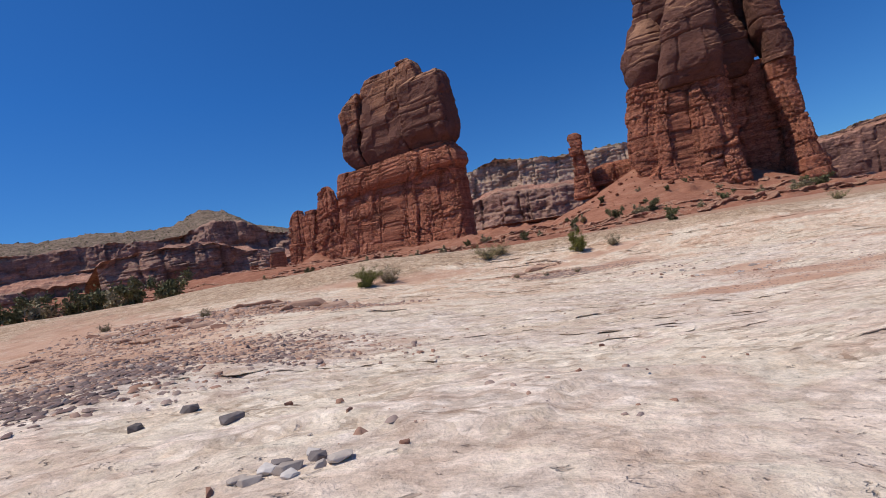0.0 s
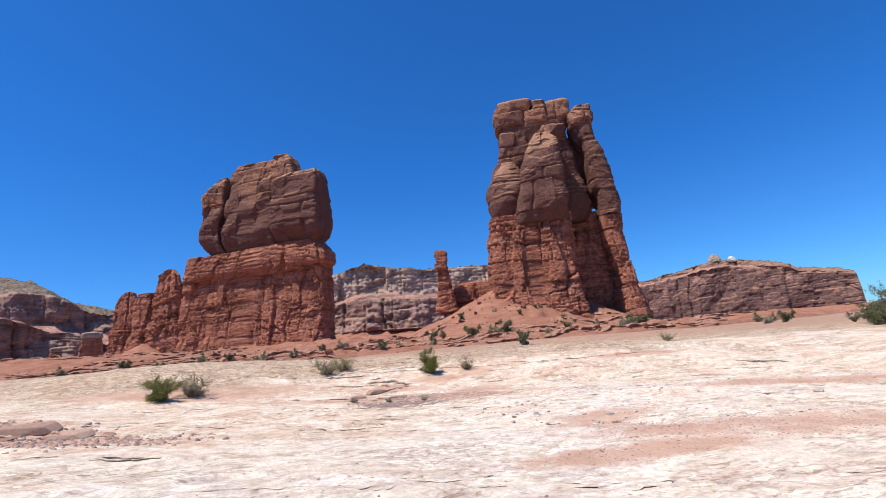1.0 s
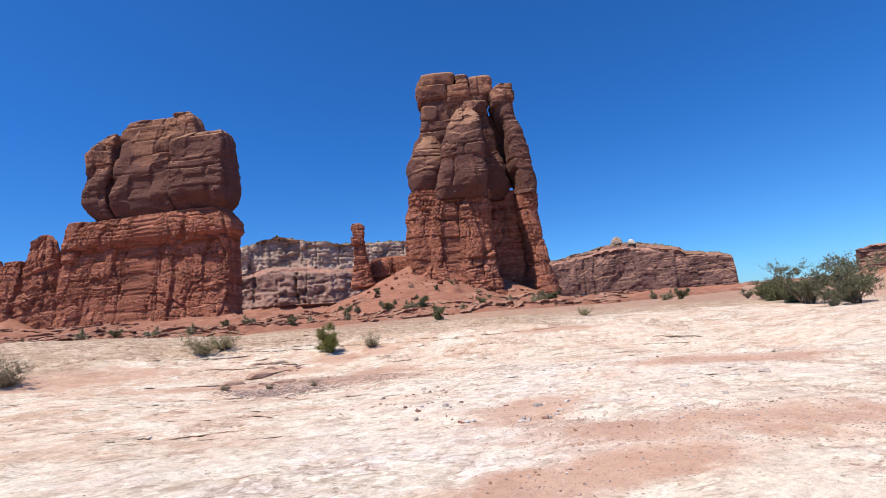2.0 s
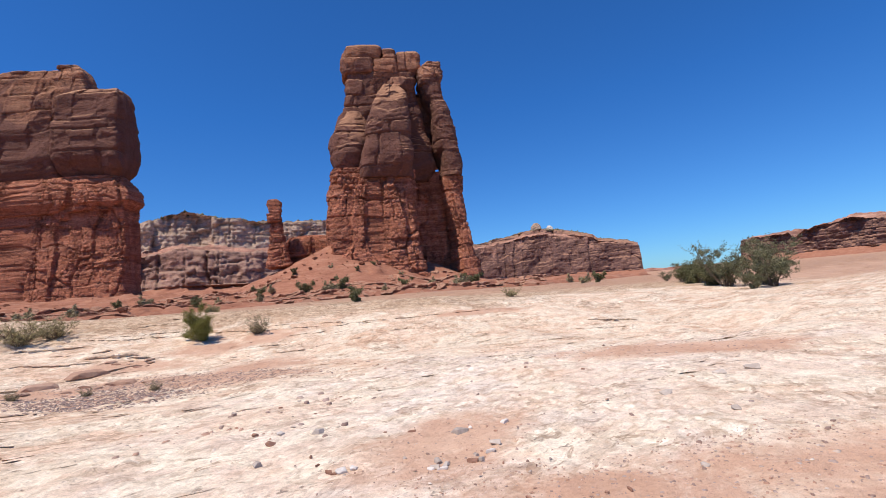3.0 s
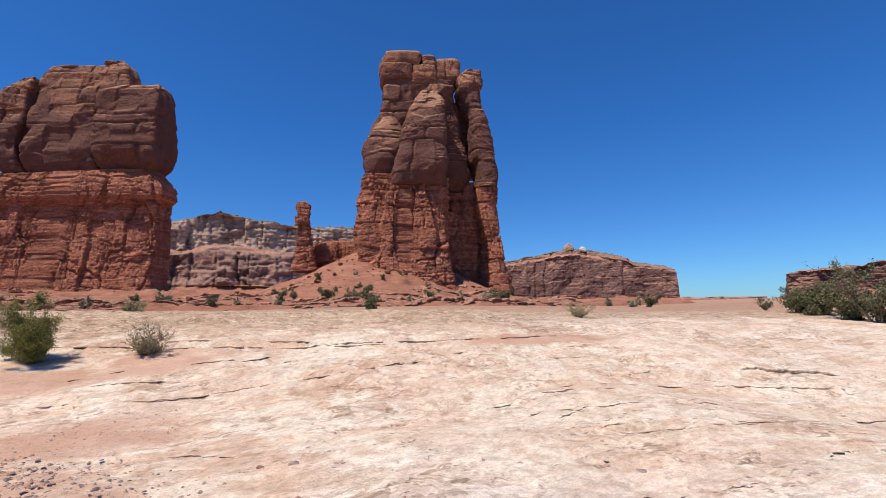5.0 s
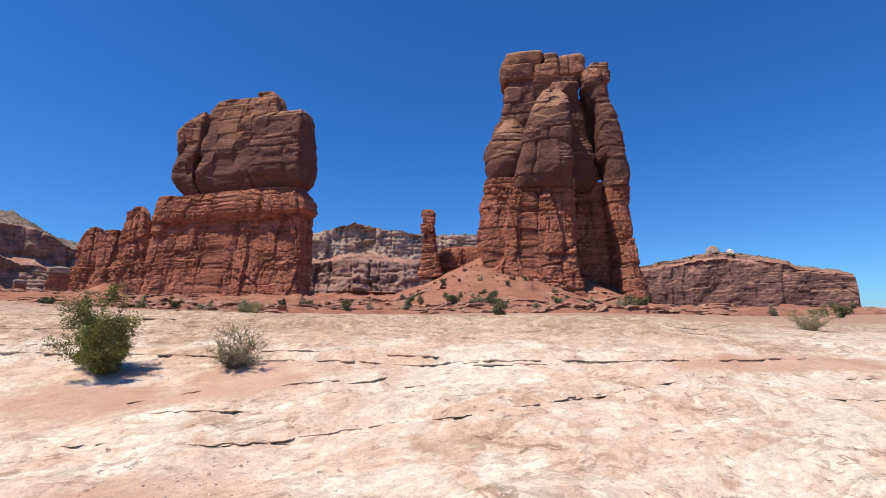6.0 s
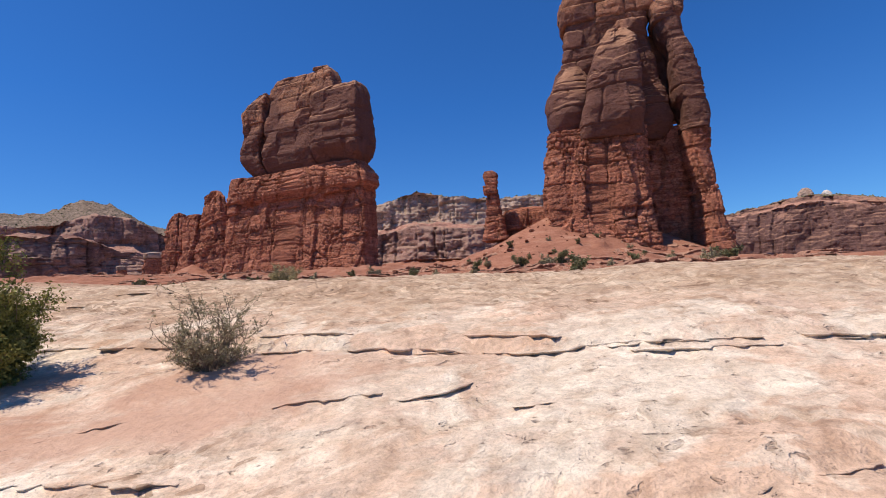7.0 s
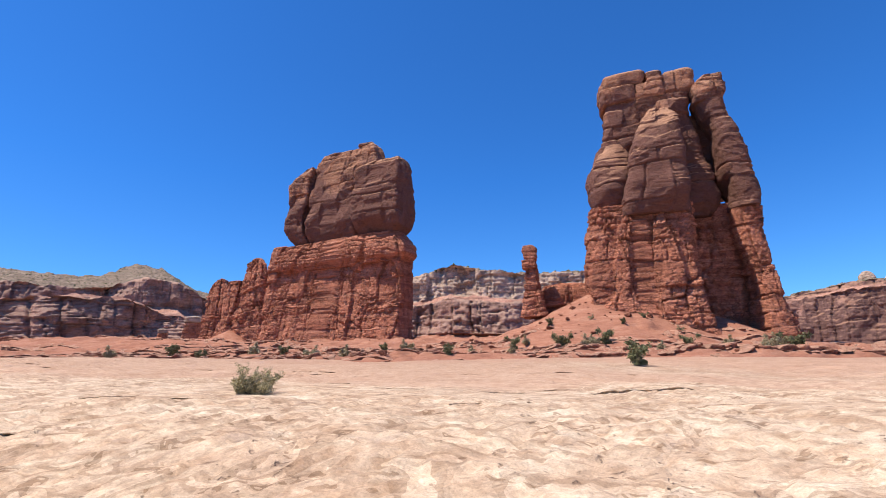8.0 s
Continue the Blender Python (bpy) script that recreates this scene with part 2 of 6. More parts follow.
    drift = s.noise((0.8, 0.8, 0.8), 5, 0.6, 0.3, (5, 5, 0))
    sandy = s.ramp(drift, [(0.3, (0.47, 0.27, 0.18)), (0.7, (0.58, 0.385, 0.28))])
    sandy = s.mix(0.45, sandy, s.ramp(grain, [(0.25, 0.6), (0.5, 1.0), (0.75, 1.2)]), "MULTIPLY")
    c = s.mix(sandmask, c, sandy)
    c = s.mix(far, c, s.ramp(drift, [(0.3, (0.40, 0.222, 0.142)), (0.7, (0.49, 0.305, 0.208))]))
    s.bump((s.noise((1.2, 2.2, 2.0), 6, 0.6, 0.6), 0.55, 0.12), (s.noise((6.5, 8.5, 8), 5, 0.7, 0.4), 0.7, 0.035), (grain, 0.9, 0.014), (crust, 0.7, 0.005), (s.math("SUBTRACT", 1.0, crack), 0.9, 0.03),
           (coarse, s.math("MULTIPLY", flaky, 0.9), 0.028), (small, s.math("MULTIPLY", flaky, 0.9), 0.011))
    return s.colour(c)


def soil_material():
    s = Shader("red_talus_soil", 0.95)
    n = s.noise((0.15, 0.15, 0.9), 6, 0.75, 0.5)
    c = s.ramp(n, [(0.3, (0.235, 0.098, 0.062)), (0.5, (0.335, 0.150, 0.096)), (0.7, (0.42, 0.225, 0.152))])
    g = s.noise((1.6, 1.6, 2.4), 6, 0.75)
    c = s.mix(0.5, c, s.ramp(g, [(0.25, 0.6), (0.5, 1.0), (0.75, 1.25)]), "MULTIPLY")
    c = s.mix(s.upward(0.50, 0.82), s.ramp(g, [(0.3, (0.15, 0.060, 0.042)), (0.7, (0.30, 0.128, 0.085))]), c)
    s.bump((g, 0.8, 0.4))
    return s.colour(c)


def scrub_slope_material():
    s = Shader("scrubby_slope", 0.95)
    n = s.noise((0.05, 0.05, 0.2), 6, 0.7, 0.5)
    c = s.ramp(n, [(0.35, (0.17, 0.122, 0.092)), (0.65, (0.30, 0.225, 0.17))])
    dots = s.noise((0.30, 0.30, 0.9), 4, 0.7)
    c = s.mix(s.ramp(dots, [(0.51, 0.0), (0.56, 0.85)]), c, (0.060, 0.050, 0.036))
    s.bump((dots, 0.6, 1.2))
    return s.colour(c)


def leaf_material(name, a, b, rough=0.6):
    s = Shader(name, rough)
    c = s.mix(s.island(), a, b)
    s.bsdf.inputs["Subsurface Weight"].default_value = 0.0
    return s.colour(c)


def bark_material(name, a, b):
    s = Shader(name, 0.9)
    return s.colour(s.ramp(s.noise((20, 20, 8), 4, 0.6), [(0.3, a), (0.7, b)]))


def stone_material(name, a, b, c3):
    s = Shader(name, 0.85)
    n = s.noise((9, 9, 14), 5, 0.7, 0.3)
    c = s.mix(s.piece(), s.ramp(n, [(0.3, a), (0.7, b)]), s.ramp(n, [(0.3, b), (0.7, c3)]))
    s.bump((n, 0.5, 0.02))
    return s.colour(c)


def gravel_material(name, tones):
    s = Shader(name, 0.85)
    c = s.ramp(s.island(), list(zip((0.0, 0.35, 0.6, 0.85, 1.0), tones)))
    n = s.noise((25, 25, 25), 4, 0.7)
    c = s.mix(0.4, c, s.ramp(n, [(0.25, 0.6), (0.75, 1.3)]), "MULTIPLY")
    return s.colour(c)


M_GROUND = ground_material()
M_SOIL = soil_material()
M_SCRUB = scrub_slope_material()
M_GREEN = leaf_material("dark_green_foliage", (0.092, 0.10, 0.021), (0.28, 0.27, 0.072))
M_JUNIPER = leaf_material("dull_green_foliage", (0.085, 0.09, 0.040), (0.20, 0.195, 0.095))
M_OLIVE = leaf_material("grey_green_foliage", (0.21, 0.18, 0.105), (0.41, 0.35, 0.21))
M_WILLOW = leaf_material("dusty_green_foliage", (0.095, 0.10, 0.055), (0.215, 0.21, 0.12))
M_DRY = leaf_material("dry_straw_foliage", (0.28, 0.235, 0.115), (0.46, 0.40, 0.22))
M_TWIG = bark_material("grey_brown_twigs", (0.12, 0.085, 0.06), (0.25, 0.185, 0.135))
M_STONE_GREY = stone_material("grey_stone", (0.24, 0.20, 0.175), (0.42, 0.36, 0.315), (0.60, 0.53, 0.47))
M_STONE_RED = stone_material("red_brown_stone", (0.15, 0.072, 0.05), (0.28, 0.15, 0.105), (0.40, 0.245, 0.18))
M_STONE_PALE = stone_material("pale_stone", (0.46, 0.41, 0.37), (0.60, 0.55, 0.51), (0.74, 0.70, 0.66))
M_SLAB = stone_material("tan_slab_stone", (0.28, 0.165, 0.115), (0.42, 0.265, 0.19), (0.52, 0.37, 0.28))
M_STONE_DARK = stone_material("dark_grey_stone", (0.085, 0.075, 0.072), (0.17, 0.145, 0.14), (0.27, 0.235, 0.225))
M_GRAVEL = gravel_material("mixed_gravel", ((0.34, 0.20, 0.145), (0.45, 0.29, 0.22), (0.36, 0.28, 0.25), (0.23, 0.15, 0.125), (0.62, 0.53, 0.46)))
M_SHALE = gravel_material("dark_shale_chips", ((0.17, 0.11, 0.10), (0.25, 0.175, 0.155), (0.125, 0.095, 0.095), (0.32, 0.235, 0.21), (0.19, 0.155, 0.155)))


def white_dome_material():
    s = Shader("white_rock", 0.8)
    return s.colour(s.ramp(s.noise((0.3, 0.3, 0.3), 4), [(0.3, (0.46, 0.41, 0.36)), (0.7, (0.66, 0.61, 0.55))]))


M_WHITE = white_dome_material()


# ---------------------------------------------------------------- noise and meshes
def hash3(i, j, k, seed):
    h = (i * 374761393 + j * 668265263 + k * 2147483647 + seed * 974634777).astype(np.int64) & 0xFFFFFFFF
    h = ((h ^ (h >> 13)) * 1274126177) & 0xFFFFFFFF
    h = ((h ^ (h >> 16)) * 2246822519) & 0xFFFFFFFF
    return ((h ^ (h >> 15)) & 0xFFFFFF) / float(0xFFFFFF)


def value_noise(x, y, z, seed=0):
    """Smooth noise from -1 to 1."""
    x, y, z = np.broadcast_arrays(np.asarray(x, float), np.asarray(y, float), np.asarray(z, float))
    xi, yi, zi = np.floor(x).astype(np.int64), np.floor(y).astype(np.int64), np.floor(z).astype(np.int64)
    fx, fy, fz = x - xi, y - yi, z - zi
    fx, fy, fz = (f * f * f * (f * (f * 6 - 15) + 10) for f in (fx, fy, fz))
    out = 0
    for a in (0, 1):
        for b in (0, 1):
            for c in (0, 1):
                w = (fx if a else 1 - fx) * (fy if b else 1 - fy) * (fz if c else 1 - fz)
                out = out + w * hash3(xi + a, yi + b, zi + c, seed)
    return out * 2 - 1


def fbm(x, y, z=0.0, octaves=4, seed=0, gain=0.5):
    out, amp, f = 0, 1.0, 1.0
    for o in range(octaves):
        out = out + amp * value_noise(np.asarray(x) * f, np.asarray(y) * f, np.asarray(z) * f, seed + o * 17)
        amp, f = amp * gain, f * 2.03
    return out


def smooth(a, b, x):
    t = np.clip((np.asarray(x, float) - a) / (b - a), 0, 1)
    return t * t * (3 - 2 * t)


def table(seed, i, j=0):
    """A fixed random number from 0 to 1 for whole numbers i, j."""
    i, j = np.broadcast_arrays(np.asarray(i), np.asarray(j))
    return hash3(i.astype(np.int64), j.astype(np.int64), np.zeros_like(i, dtype=np.int64) + 5, seed)


def facets(s, z, a, b, seed):
    """Breaks a face into flat tilted pieces about a by b metres: how far each stands out, the distance from its edge and its own number."""
    p, q = s / a, z / b
    pi, qi = np.floor(p).astype(np.int64), np.floor(q).astype(np.int64)
    best, second = np.full(p.shape, 9.0), np.full(p.shape, 9.0)
    bp, bq, ids = np.zeros(p.shape), np.zeros(p.shape), np.zeros(p.shape)
    for di in (-1, 0, 1):
        for dj in (-1, 0, 1):
            i, j = pi + di, qi + dj
            cp, cq = i + 0.1 + 0.8 * table(seed, i, j), j + 0.1 + 0.8 * table(seed + 1, i, j)
            d = (np.abs(cp - p) ** 3 + np.abs(cq - q) ** 3) ** (1 / 3)
            nearer = d < best
            second = np.where(nearer, best, np.minimum(second, d))
            bp, bq, ids = np.where(nearer, cp, bp), np.where(nearer, cq, bq), np.where(nearer, i * 613 + j, ids)
            best = np.minimum(best, d)
    r1, r2, r3, r4 = (table(seed + k, ids) for k in (2, 3, 4, 5))
    out = r1 - 0.5 + 0.9 * (r2 - 0.5) * (p - bp) + 0.9 * (r3 - 0.5) * (q - bq)
    return out, second - best, r4


def mesh_from(name, verts, quads, material, shade=True, tris=None):
    me = bpy.data.meshes.new(name)
    verts = np.asarray(verts, np.float32)
    quads = np.asarray(quads, np.int32).reshape(-1, 4) if quads is not None else np.zeros((0, 4), np.int32)
    tris = np.asarray(tris, np.int32).reshape(-1, 3) if tris is not None else np.zeros((0, 3), np.int32)
    me.vertices.add(len(verts))
    me.vertices.foreach_set("co", verts.ravel())
    me.loops.add(quads.size + tris.size)
    me.loops.foreach_set("vertex_index", np.concatenate([quads.ravel(), tris.ravel()]))
    me.polygons.add(len(quads) + len(tris))
    starts = np.concatenate([np.arange(len(quads)) * 4, quads.size + np.arange(len(tris)) * 3]).astype(np.int32)
    me.polygons.foreach_set("loop_start", starts)
    me.update(calc_edges=True)
    me.validate()
    if shade:
        me.polygons.foreach_set("use_smooth", np.ones(len(me.polygons), bool))
    me.materials.append(material)
    return me


def part_mesh(name, me, parent, label=""):
    ob = new(name, me)
    ob.parent = parent
    return tagged(ob, label) if label else ob


def base_empty(name, x, y, z):
    ob = new(name)
    ob.empty_display_size = 0.2
    ob.location = (x, y, z)
    bpy.context.view_layer.update()
    return ob


def sheet(xs, ys, height):
    """Vertices and quads of a height field on the lines xs, ys."""
    X, Y = np.meshgrid(xs, ys)
    Z = height(X, Y)
    n, m = len(xs), len(ys)
    idx = np.arange(n * m).reshape(m, n)
    quads = np.stack([idx[:-1, :-1], idx[:-1, 1:], idx[1:, 1:], idx[1:, :-1]], -1).reshape(-1, 4)
    return np.stack([X, Y, Z], -1).reshape(-1, 3), quads, X, Y, Z


def graded(low, high, step, reach, growth):
    """Lines at an even step from low to high, then wider and wider out to reach."""
    mid = list(np.arange(low, high, step))
    d, out = step, []
    p = mid[-1]
    while p < reach:
        d *= growth
        p += d
        out.append(p)
    d, first = step, []
    p = mid[0]
    while p > -reach:
        d *= growth
        p -= d
        first.append(p)
    return np.array(first[::-1] + mid + out)


# ---------------------------------------------------------------- the ground
SAND_PATCHES = [  # x, y, half length, half width, turn
    (7.4, 12.2, 1.5, 0.9, 25), (8.6, 9.3, 3.0, 0.9, -35), (6.2, 9.0, 2.2, 0.7, -10), (-6.0, 8.6, 5.2, 2.0, 150), (3.0, 21.6, 2.6, 0.8, -10), (6.2, 20.5, 2.8, 1.0, -33),
    (7.9, 21.4, 1.7, 0.9, 20), (7.0, 24.3, 1.5, 0.6, -8), (14.5, 13.2, 3.0, 1.0, -40), (-9.0, 14.0, 5.0, 1.6, 140), (-8.5, 17.8, 5.5, 2.4, 155), (-3.6, 14.8, 3.0, 0.9, 165),
    (-17.0, 21.0, 10.0, 4.5, 135), (-9.5, 11.5, 6.5, 2.2, 140), (-12.5, 15.5, 6.0, 2.2, 150), (5.0, 23.6, 1.6, 0.7, -15), (8.9, 24.75, 0.9, 0.45, 5),
    (9.0, 24.2, 1.2, 0.4, 8), (-3.0, 24.6, 4.5, 1.3, 5),
    (17.0, 23.0, 2.6, 0.4, -5), (9.2, 25.1, 0.7, 0.25, -20), (7.3, 25.2, 0.6, 0.25, -10),
]


def rim_line(x):
    """Where the ledge along the swale's far side runs: y for x."""
    return 25.3 - 0.30 * (np.clip(x, 4, 16) - 9.6) + 0.16 * value_noise(x / 2.0, 3.3, 0, 31) + 0.04 * value_noise(x / 0.5, 1.3, 0, 32)


def crack_line(x):
    return 22.7 - 0.10 * (np.clip(x, 6, 16) - 10) + 0.6 * smooth(11.5, 15, x) + 0.14 * value_noise(x / 1.3, 7.7, 0, 41) + 0.06 * value_noise(x / 0.4, 2.1, 0, 42)


def broad_height(x, y):
    """The lie of the land without its small ledges."""
    along = y + 0.22 * (np.clip(x, 3, 17) - 10.5)
    rise = 1.6 * (1 - 0.62 * smooth(23, 34, x) * (1 - smooth(34, 70, y)))
    z = -1.55 + 0.65 * smooth(6, -5, x) + rise * smooth(20, 30, along) + 0.35 * smooth(9, 3, y)
    z = z + 0.12 * smooth(18, 27, x) * smooth(12, 22, y) * (1 - smooth(24, 32, y))
    z = z + 0.5 * smooth(-3, -9, x) * smooth(9, 19, y) * (1 - smooth(20, 34, y))
    z = z - 0.35 * smooth(15, 18, x) * (1 - smooth(17, 20, y)) * smooth(12, 15, y) * (1 - smooth(20, 26, x))
    z = z + 0.45 * smooth(24, 40, x) * (1 - smooth(12, 22, y)) - 1.2 * smooth(34, 90, x) * smooth(30, 70, y)
    z = z - (0.20 * smooth(9, 14, x) * smooth(24, 30, y) + 0.34 * smooth(15, 23, x) * smooth(22, 28, y)) * (1 - smooth(45, 75, y)) * (1 - smooth(26, 40, x))
    r = np.hypot(x - 6, y - 14)
    z = z + 0.10 * fbm(x / 5.0, y / 5.0, 0, 3, 3) * smooth(2, 12, r) + 0.035 * fbm(x / 1.9, y / 1.9, 0, 3, 5)
    return z


def plate_field(x, y):
    """Counts the thin plates of rock, one upon another."""
    return (0.20 * fbm(x / 1.5, y / 1.0, 0, 5, 23, 0.58) + 0.035 * y) / 0.035


def plate_tone(x, y):
    n = np.floor(plate_field(x, y))
    return table(88, n, np.floor(x / 3.1 + 0.4 * n) + 100)


def ground_height(x, y):
    z = broad_height(x, y)
    near = 1 - smooth(30, 70, np.hypot(x - 8, y - 16))
    # curved bedding steps that come and go
    for k, (turn, gap, high, seed) in enumerate(((12, 1.9, 0.045, 11), (-18, 1.15, 0.03, 12), (35, 2.7, 0.035, 13))):
        a = radians(turn)
        q = (y * math.cos(a) - x * math.sin(a) + 1.1 * fbm(x / 3.6, y / 3.6, 0, 3, seed) + 0.12 * fbm(x / 0.6, y / 0.6, 0, 2, seed + 50)) / gap
        n = np.floor(q)
        f = q - n
        size = table(seed, n) ** 2 * high * smooth(0.0, 0.3, fbm(x / 3.0 + n * 3.1, y / 3.0, 0, 2, seed + 9))
        z = z + near * size * (np.clip(1 - f, 0, 1) ** 2.0 - 0.7 * np.exp(-((1 - f) * gap / 0.07) ** 2))
    # the ledge on the swale's far side and the crack below it
    d = y - rim_line(x)
    span = smooth(3.0, 5.0, x) * (1 - smooth(16, 19, x))
    lift = 0.05 + 0.02 * value_noise(x / 2.2, 0.5, 0, 33)
    z = z + span * (lift * smooth(0.0, 0.07, d) * (1 - smooth(0.2, 2.2, d)) - 0.05 * np.exp(-((d + 0.06) / 0.10) ** 2) * smooth(-0.25, 0.2, value_noise(x / 1.1, 8.1, 0, 34)))
    d = y - crack_line(x)
    span = smooth(7.4, 8.6, x) * (1 - smooth(13.6, 15.5, x))
    z = z + span * (0.02 * smooth(0, 0.06, d) * (1 - smooth(0.1, 1.2, d)) - 0.03 * np.exp(-((d + 0.05) / 0.08) ** 2))
    # thin plates with ragged edges
    q = plate_field(x, y)
    n = np.floor(q)
    plates = (0.03 + 0.025 * smooth(25, 28, y)) * (n + smooth(0.75, 1.0, q - n) - q) * smooth(-0.35, 0.25, fbm(x / 4, y / 4, 0, 2, 24))
    z = z + near * plates
    # pits and pock marks
    z = z + near * 0.012 * fbm(x / 0.35, y / 0.22, 0, 3, 21)
    return z


def sand_amount(x, y):
    s = np.zeros_like(np.asarray(x, float))
    for px, py, a, b, turn in SAND_PATCHES:
        c, w = math.cos(radians(turn)), math.sin(radians(turn))
        u, v = (x - px) * c + (y - py) * w, -(x - px) * w + (y - py) * c
        s = np.maximum(s, 1.15 - 0.6 * np.hypot(u / a, v / b) ** 1.5)
    return np.clip(s, 0, 1)


def far_amount(x, y):
    d = np.hypot(x - 8, y - 16)
    edge = d + 10 * fbm(x / 18, y / 18, 0, 3, 61) + 16 * smooth(20, 34, x) * (1 - smooth(36, 60, y))
    flat = 0.62 * smooth(31.5, 36.5, y + 1.5 * fbm(x / 6, y / 6, 0, 3, 62) + 0.12 * (x - 10)) * (1 - smooth(18, 30, x)) * smooth(-30, -12, x)
    return np.clip(np.maximum(0.85 * smooth(30, 62, edge), flat), 0, 1)


def grey_amount(x, y):
    """Where the rock is a cooler grey white."""
    a = 1 - smooth(3, 9, np.hypot(x - 1.5, (y - 5.5) * 0.8)) + 0.8 * (1 - smooth(2, 7, np.hypot((x - 11.5) * 0.7, y - 13.5)))
    return np.clip(a + 0.5 * fbm(x / 2.2, y / 1.4, 0, 4, 81) * smooth(0.02, 0.3, a), 0, 1)


def tan_amount(x, y):
    """Where the rock beyond the lip is a plainer tan."""
    return np.clip(smooth(24.8, 27.5, y + 0.35 * np.clip(5 - x, 0, 9) + 0.3 * (np.clip(x, 4, 16) - 9.6) + 0.8 * fbm(x / 2, y / 2, 0, 3, 83)), 0, 1)


def z_at(x, y):
    return float(ground_height(np.array([x], float), np.array([y], float))[0])


def lay_out(me, x, y):
    """Notes on each vertex how much sand, far soil, grey rock and which plate it belongs to."""
    for key, values in (("sand", sand_amount(x, y)), ("far", far_amount(x, y)), ("grey", grey_amount(x, y)), ("plate", plate_tone(x, y)), ("tan", tan_amount(x, y))):
        layer = me.attributes.new(key, "FLOAT", "POINT")
        layer.data.foreach_set("value", values.ravel().astype(np.float32))
    return me


verts, quads, GX, GY, GZ = sheet(graded(-6.0, 18.0, 0.085, 4500, 1.09), graded(1.5, 29.0, 0.085, 4500, 1.09), ground_height)
ground_mesh = mesh_from("ground", verts, quads, M_GROUND)
lay_out(ground_mesh, GX, GY)
ground = new("ground", ground_mesh)
tagged(ground, "pale pink and cream slickrock with ledges, cracks and red sand", "ground", kind="structure")


def ledge(front, height, depth, seed, bite=0.06, gaps=True):
    """A lip of slickrock along a bent line of plan points, undercut in front and running back into the ground."""
    front = np.array(front, float)
    seg = np.concatenate([[0], np.cumsum(np.hypot(*np.diff(front, axis=0).T))])
    n = max(10, int(seg[-1] / 0.04))
    t = np.linspace(0, seg[-1], n)
    x, y = np.interp(t, seg, front[:, 0]), np.interp(t, seg, front[:, 1])
    tx, ty = np.gradient(x), np.gradient(y)
    k = np.hypot(tx, ty)
    bx, by = -ty / k, tx / k                     # backwards from the lip
    chunk = np.floor(t / 0.16 + 1.3 * value_noise(t / 0.4, seed, 0.5, 97))
    wob = min(1.0, seg[-1] / 1.5) * (0.035 * value_noise(t / 0.6, seed, 0.5, 90) + 0.12 * (table(seed, chunk) - 0.5)) + 0.04 * (table(seed + 3, np.floor(t / 0.06)) - 0.5) + 0.02 * value_noise(t / 0.1, seed, 0.5, 95)
    x, y = x + bx * wob, y + by * wob
    ends = smooth(0, 0.5, np.minimum(t, t[-1] - t) / max(0.3, 0.35 * t[-1]))
    h = height * ends * (0.75 + 0.15 * value_noise(t / 1.4, seed, 0.5, 92)) * (0.72 + 0.4 * table(seed + 7, chunk))
    low = 0.1 if gaps else 0.45
    h = h * (low + (1 - low) * smooth(-0.3, 0.0, value_noise(t / 1.1, seed, 0.5, 96)))
    h = np.maximum(h, 0.004)
    deep = depth * (0.7 + 0.3 * value_noise(t / 1.1, seed, 0.5, 94))
    rows = []
    pad = 12
    lift = np.convolve(np.pad(ground_height(x, y), pad, mode="edge"), np.ones(2 * pad + 1) / (2 * pad + 1), mode="valid")
    for back, up in ((bite, -0.06), (bite * 0.8, 0.30), (0.0, 0.55), (-0.012, 0.85), (0.02, 1.0)):
        rows.append((x + bx * back * np.minimum(1, h / 0.04), y + by * back * np.minimum(1, h / 0.04), lift + h * up))
    for f in (0.12, 0.3, 0.55, 0.8, 1.0):
        px, py = x + bx * deep * f, y + by * deep * f
        rows.append((px, py, ground_height(px, py) * min(1, f * 2) + lift * max(0, 1 - f * 2) + h * (1 - f) ** 1.3 - 0.012 * f))
    P = np.stack([np.stack(r, -1) for r in rows], 0)
    m = len(rows)
    idx = np.arange(m * n).reshape(m, n)
    quads = np.stack([idx[:-1, :-1], idx[:-1, 1:], idx[1:, 1:], idx[1:, :-1]], -1).reshape(-1, 4)
    me = lay_out(mesh_from("ledge", P.reshape(-1, 3), quads, M_GROUND, False), P[..., 0], P[..., 1])
    return part_mesh("ledge", me, ground)


def run(x, y, length, turn, bend=0.0):
    """Plan points of a gently bent line centred on x, y."""
    pts = []
    for f in np.linspace(-0.5, 0.5, 9):
        a = radians(turn + bend * f)
        pts.append((x + length * f * math.cos(a), y + length * f * math.sin(a) + 0.025 * length * math.sin(5 * f + x)))
    return pts


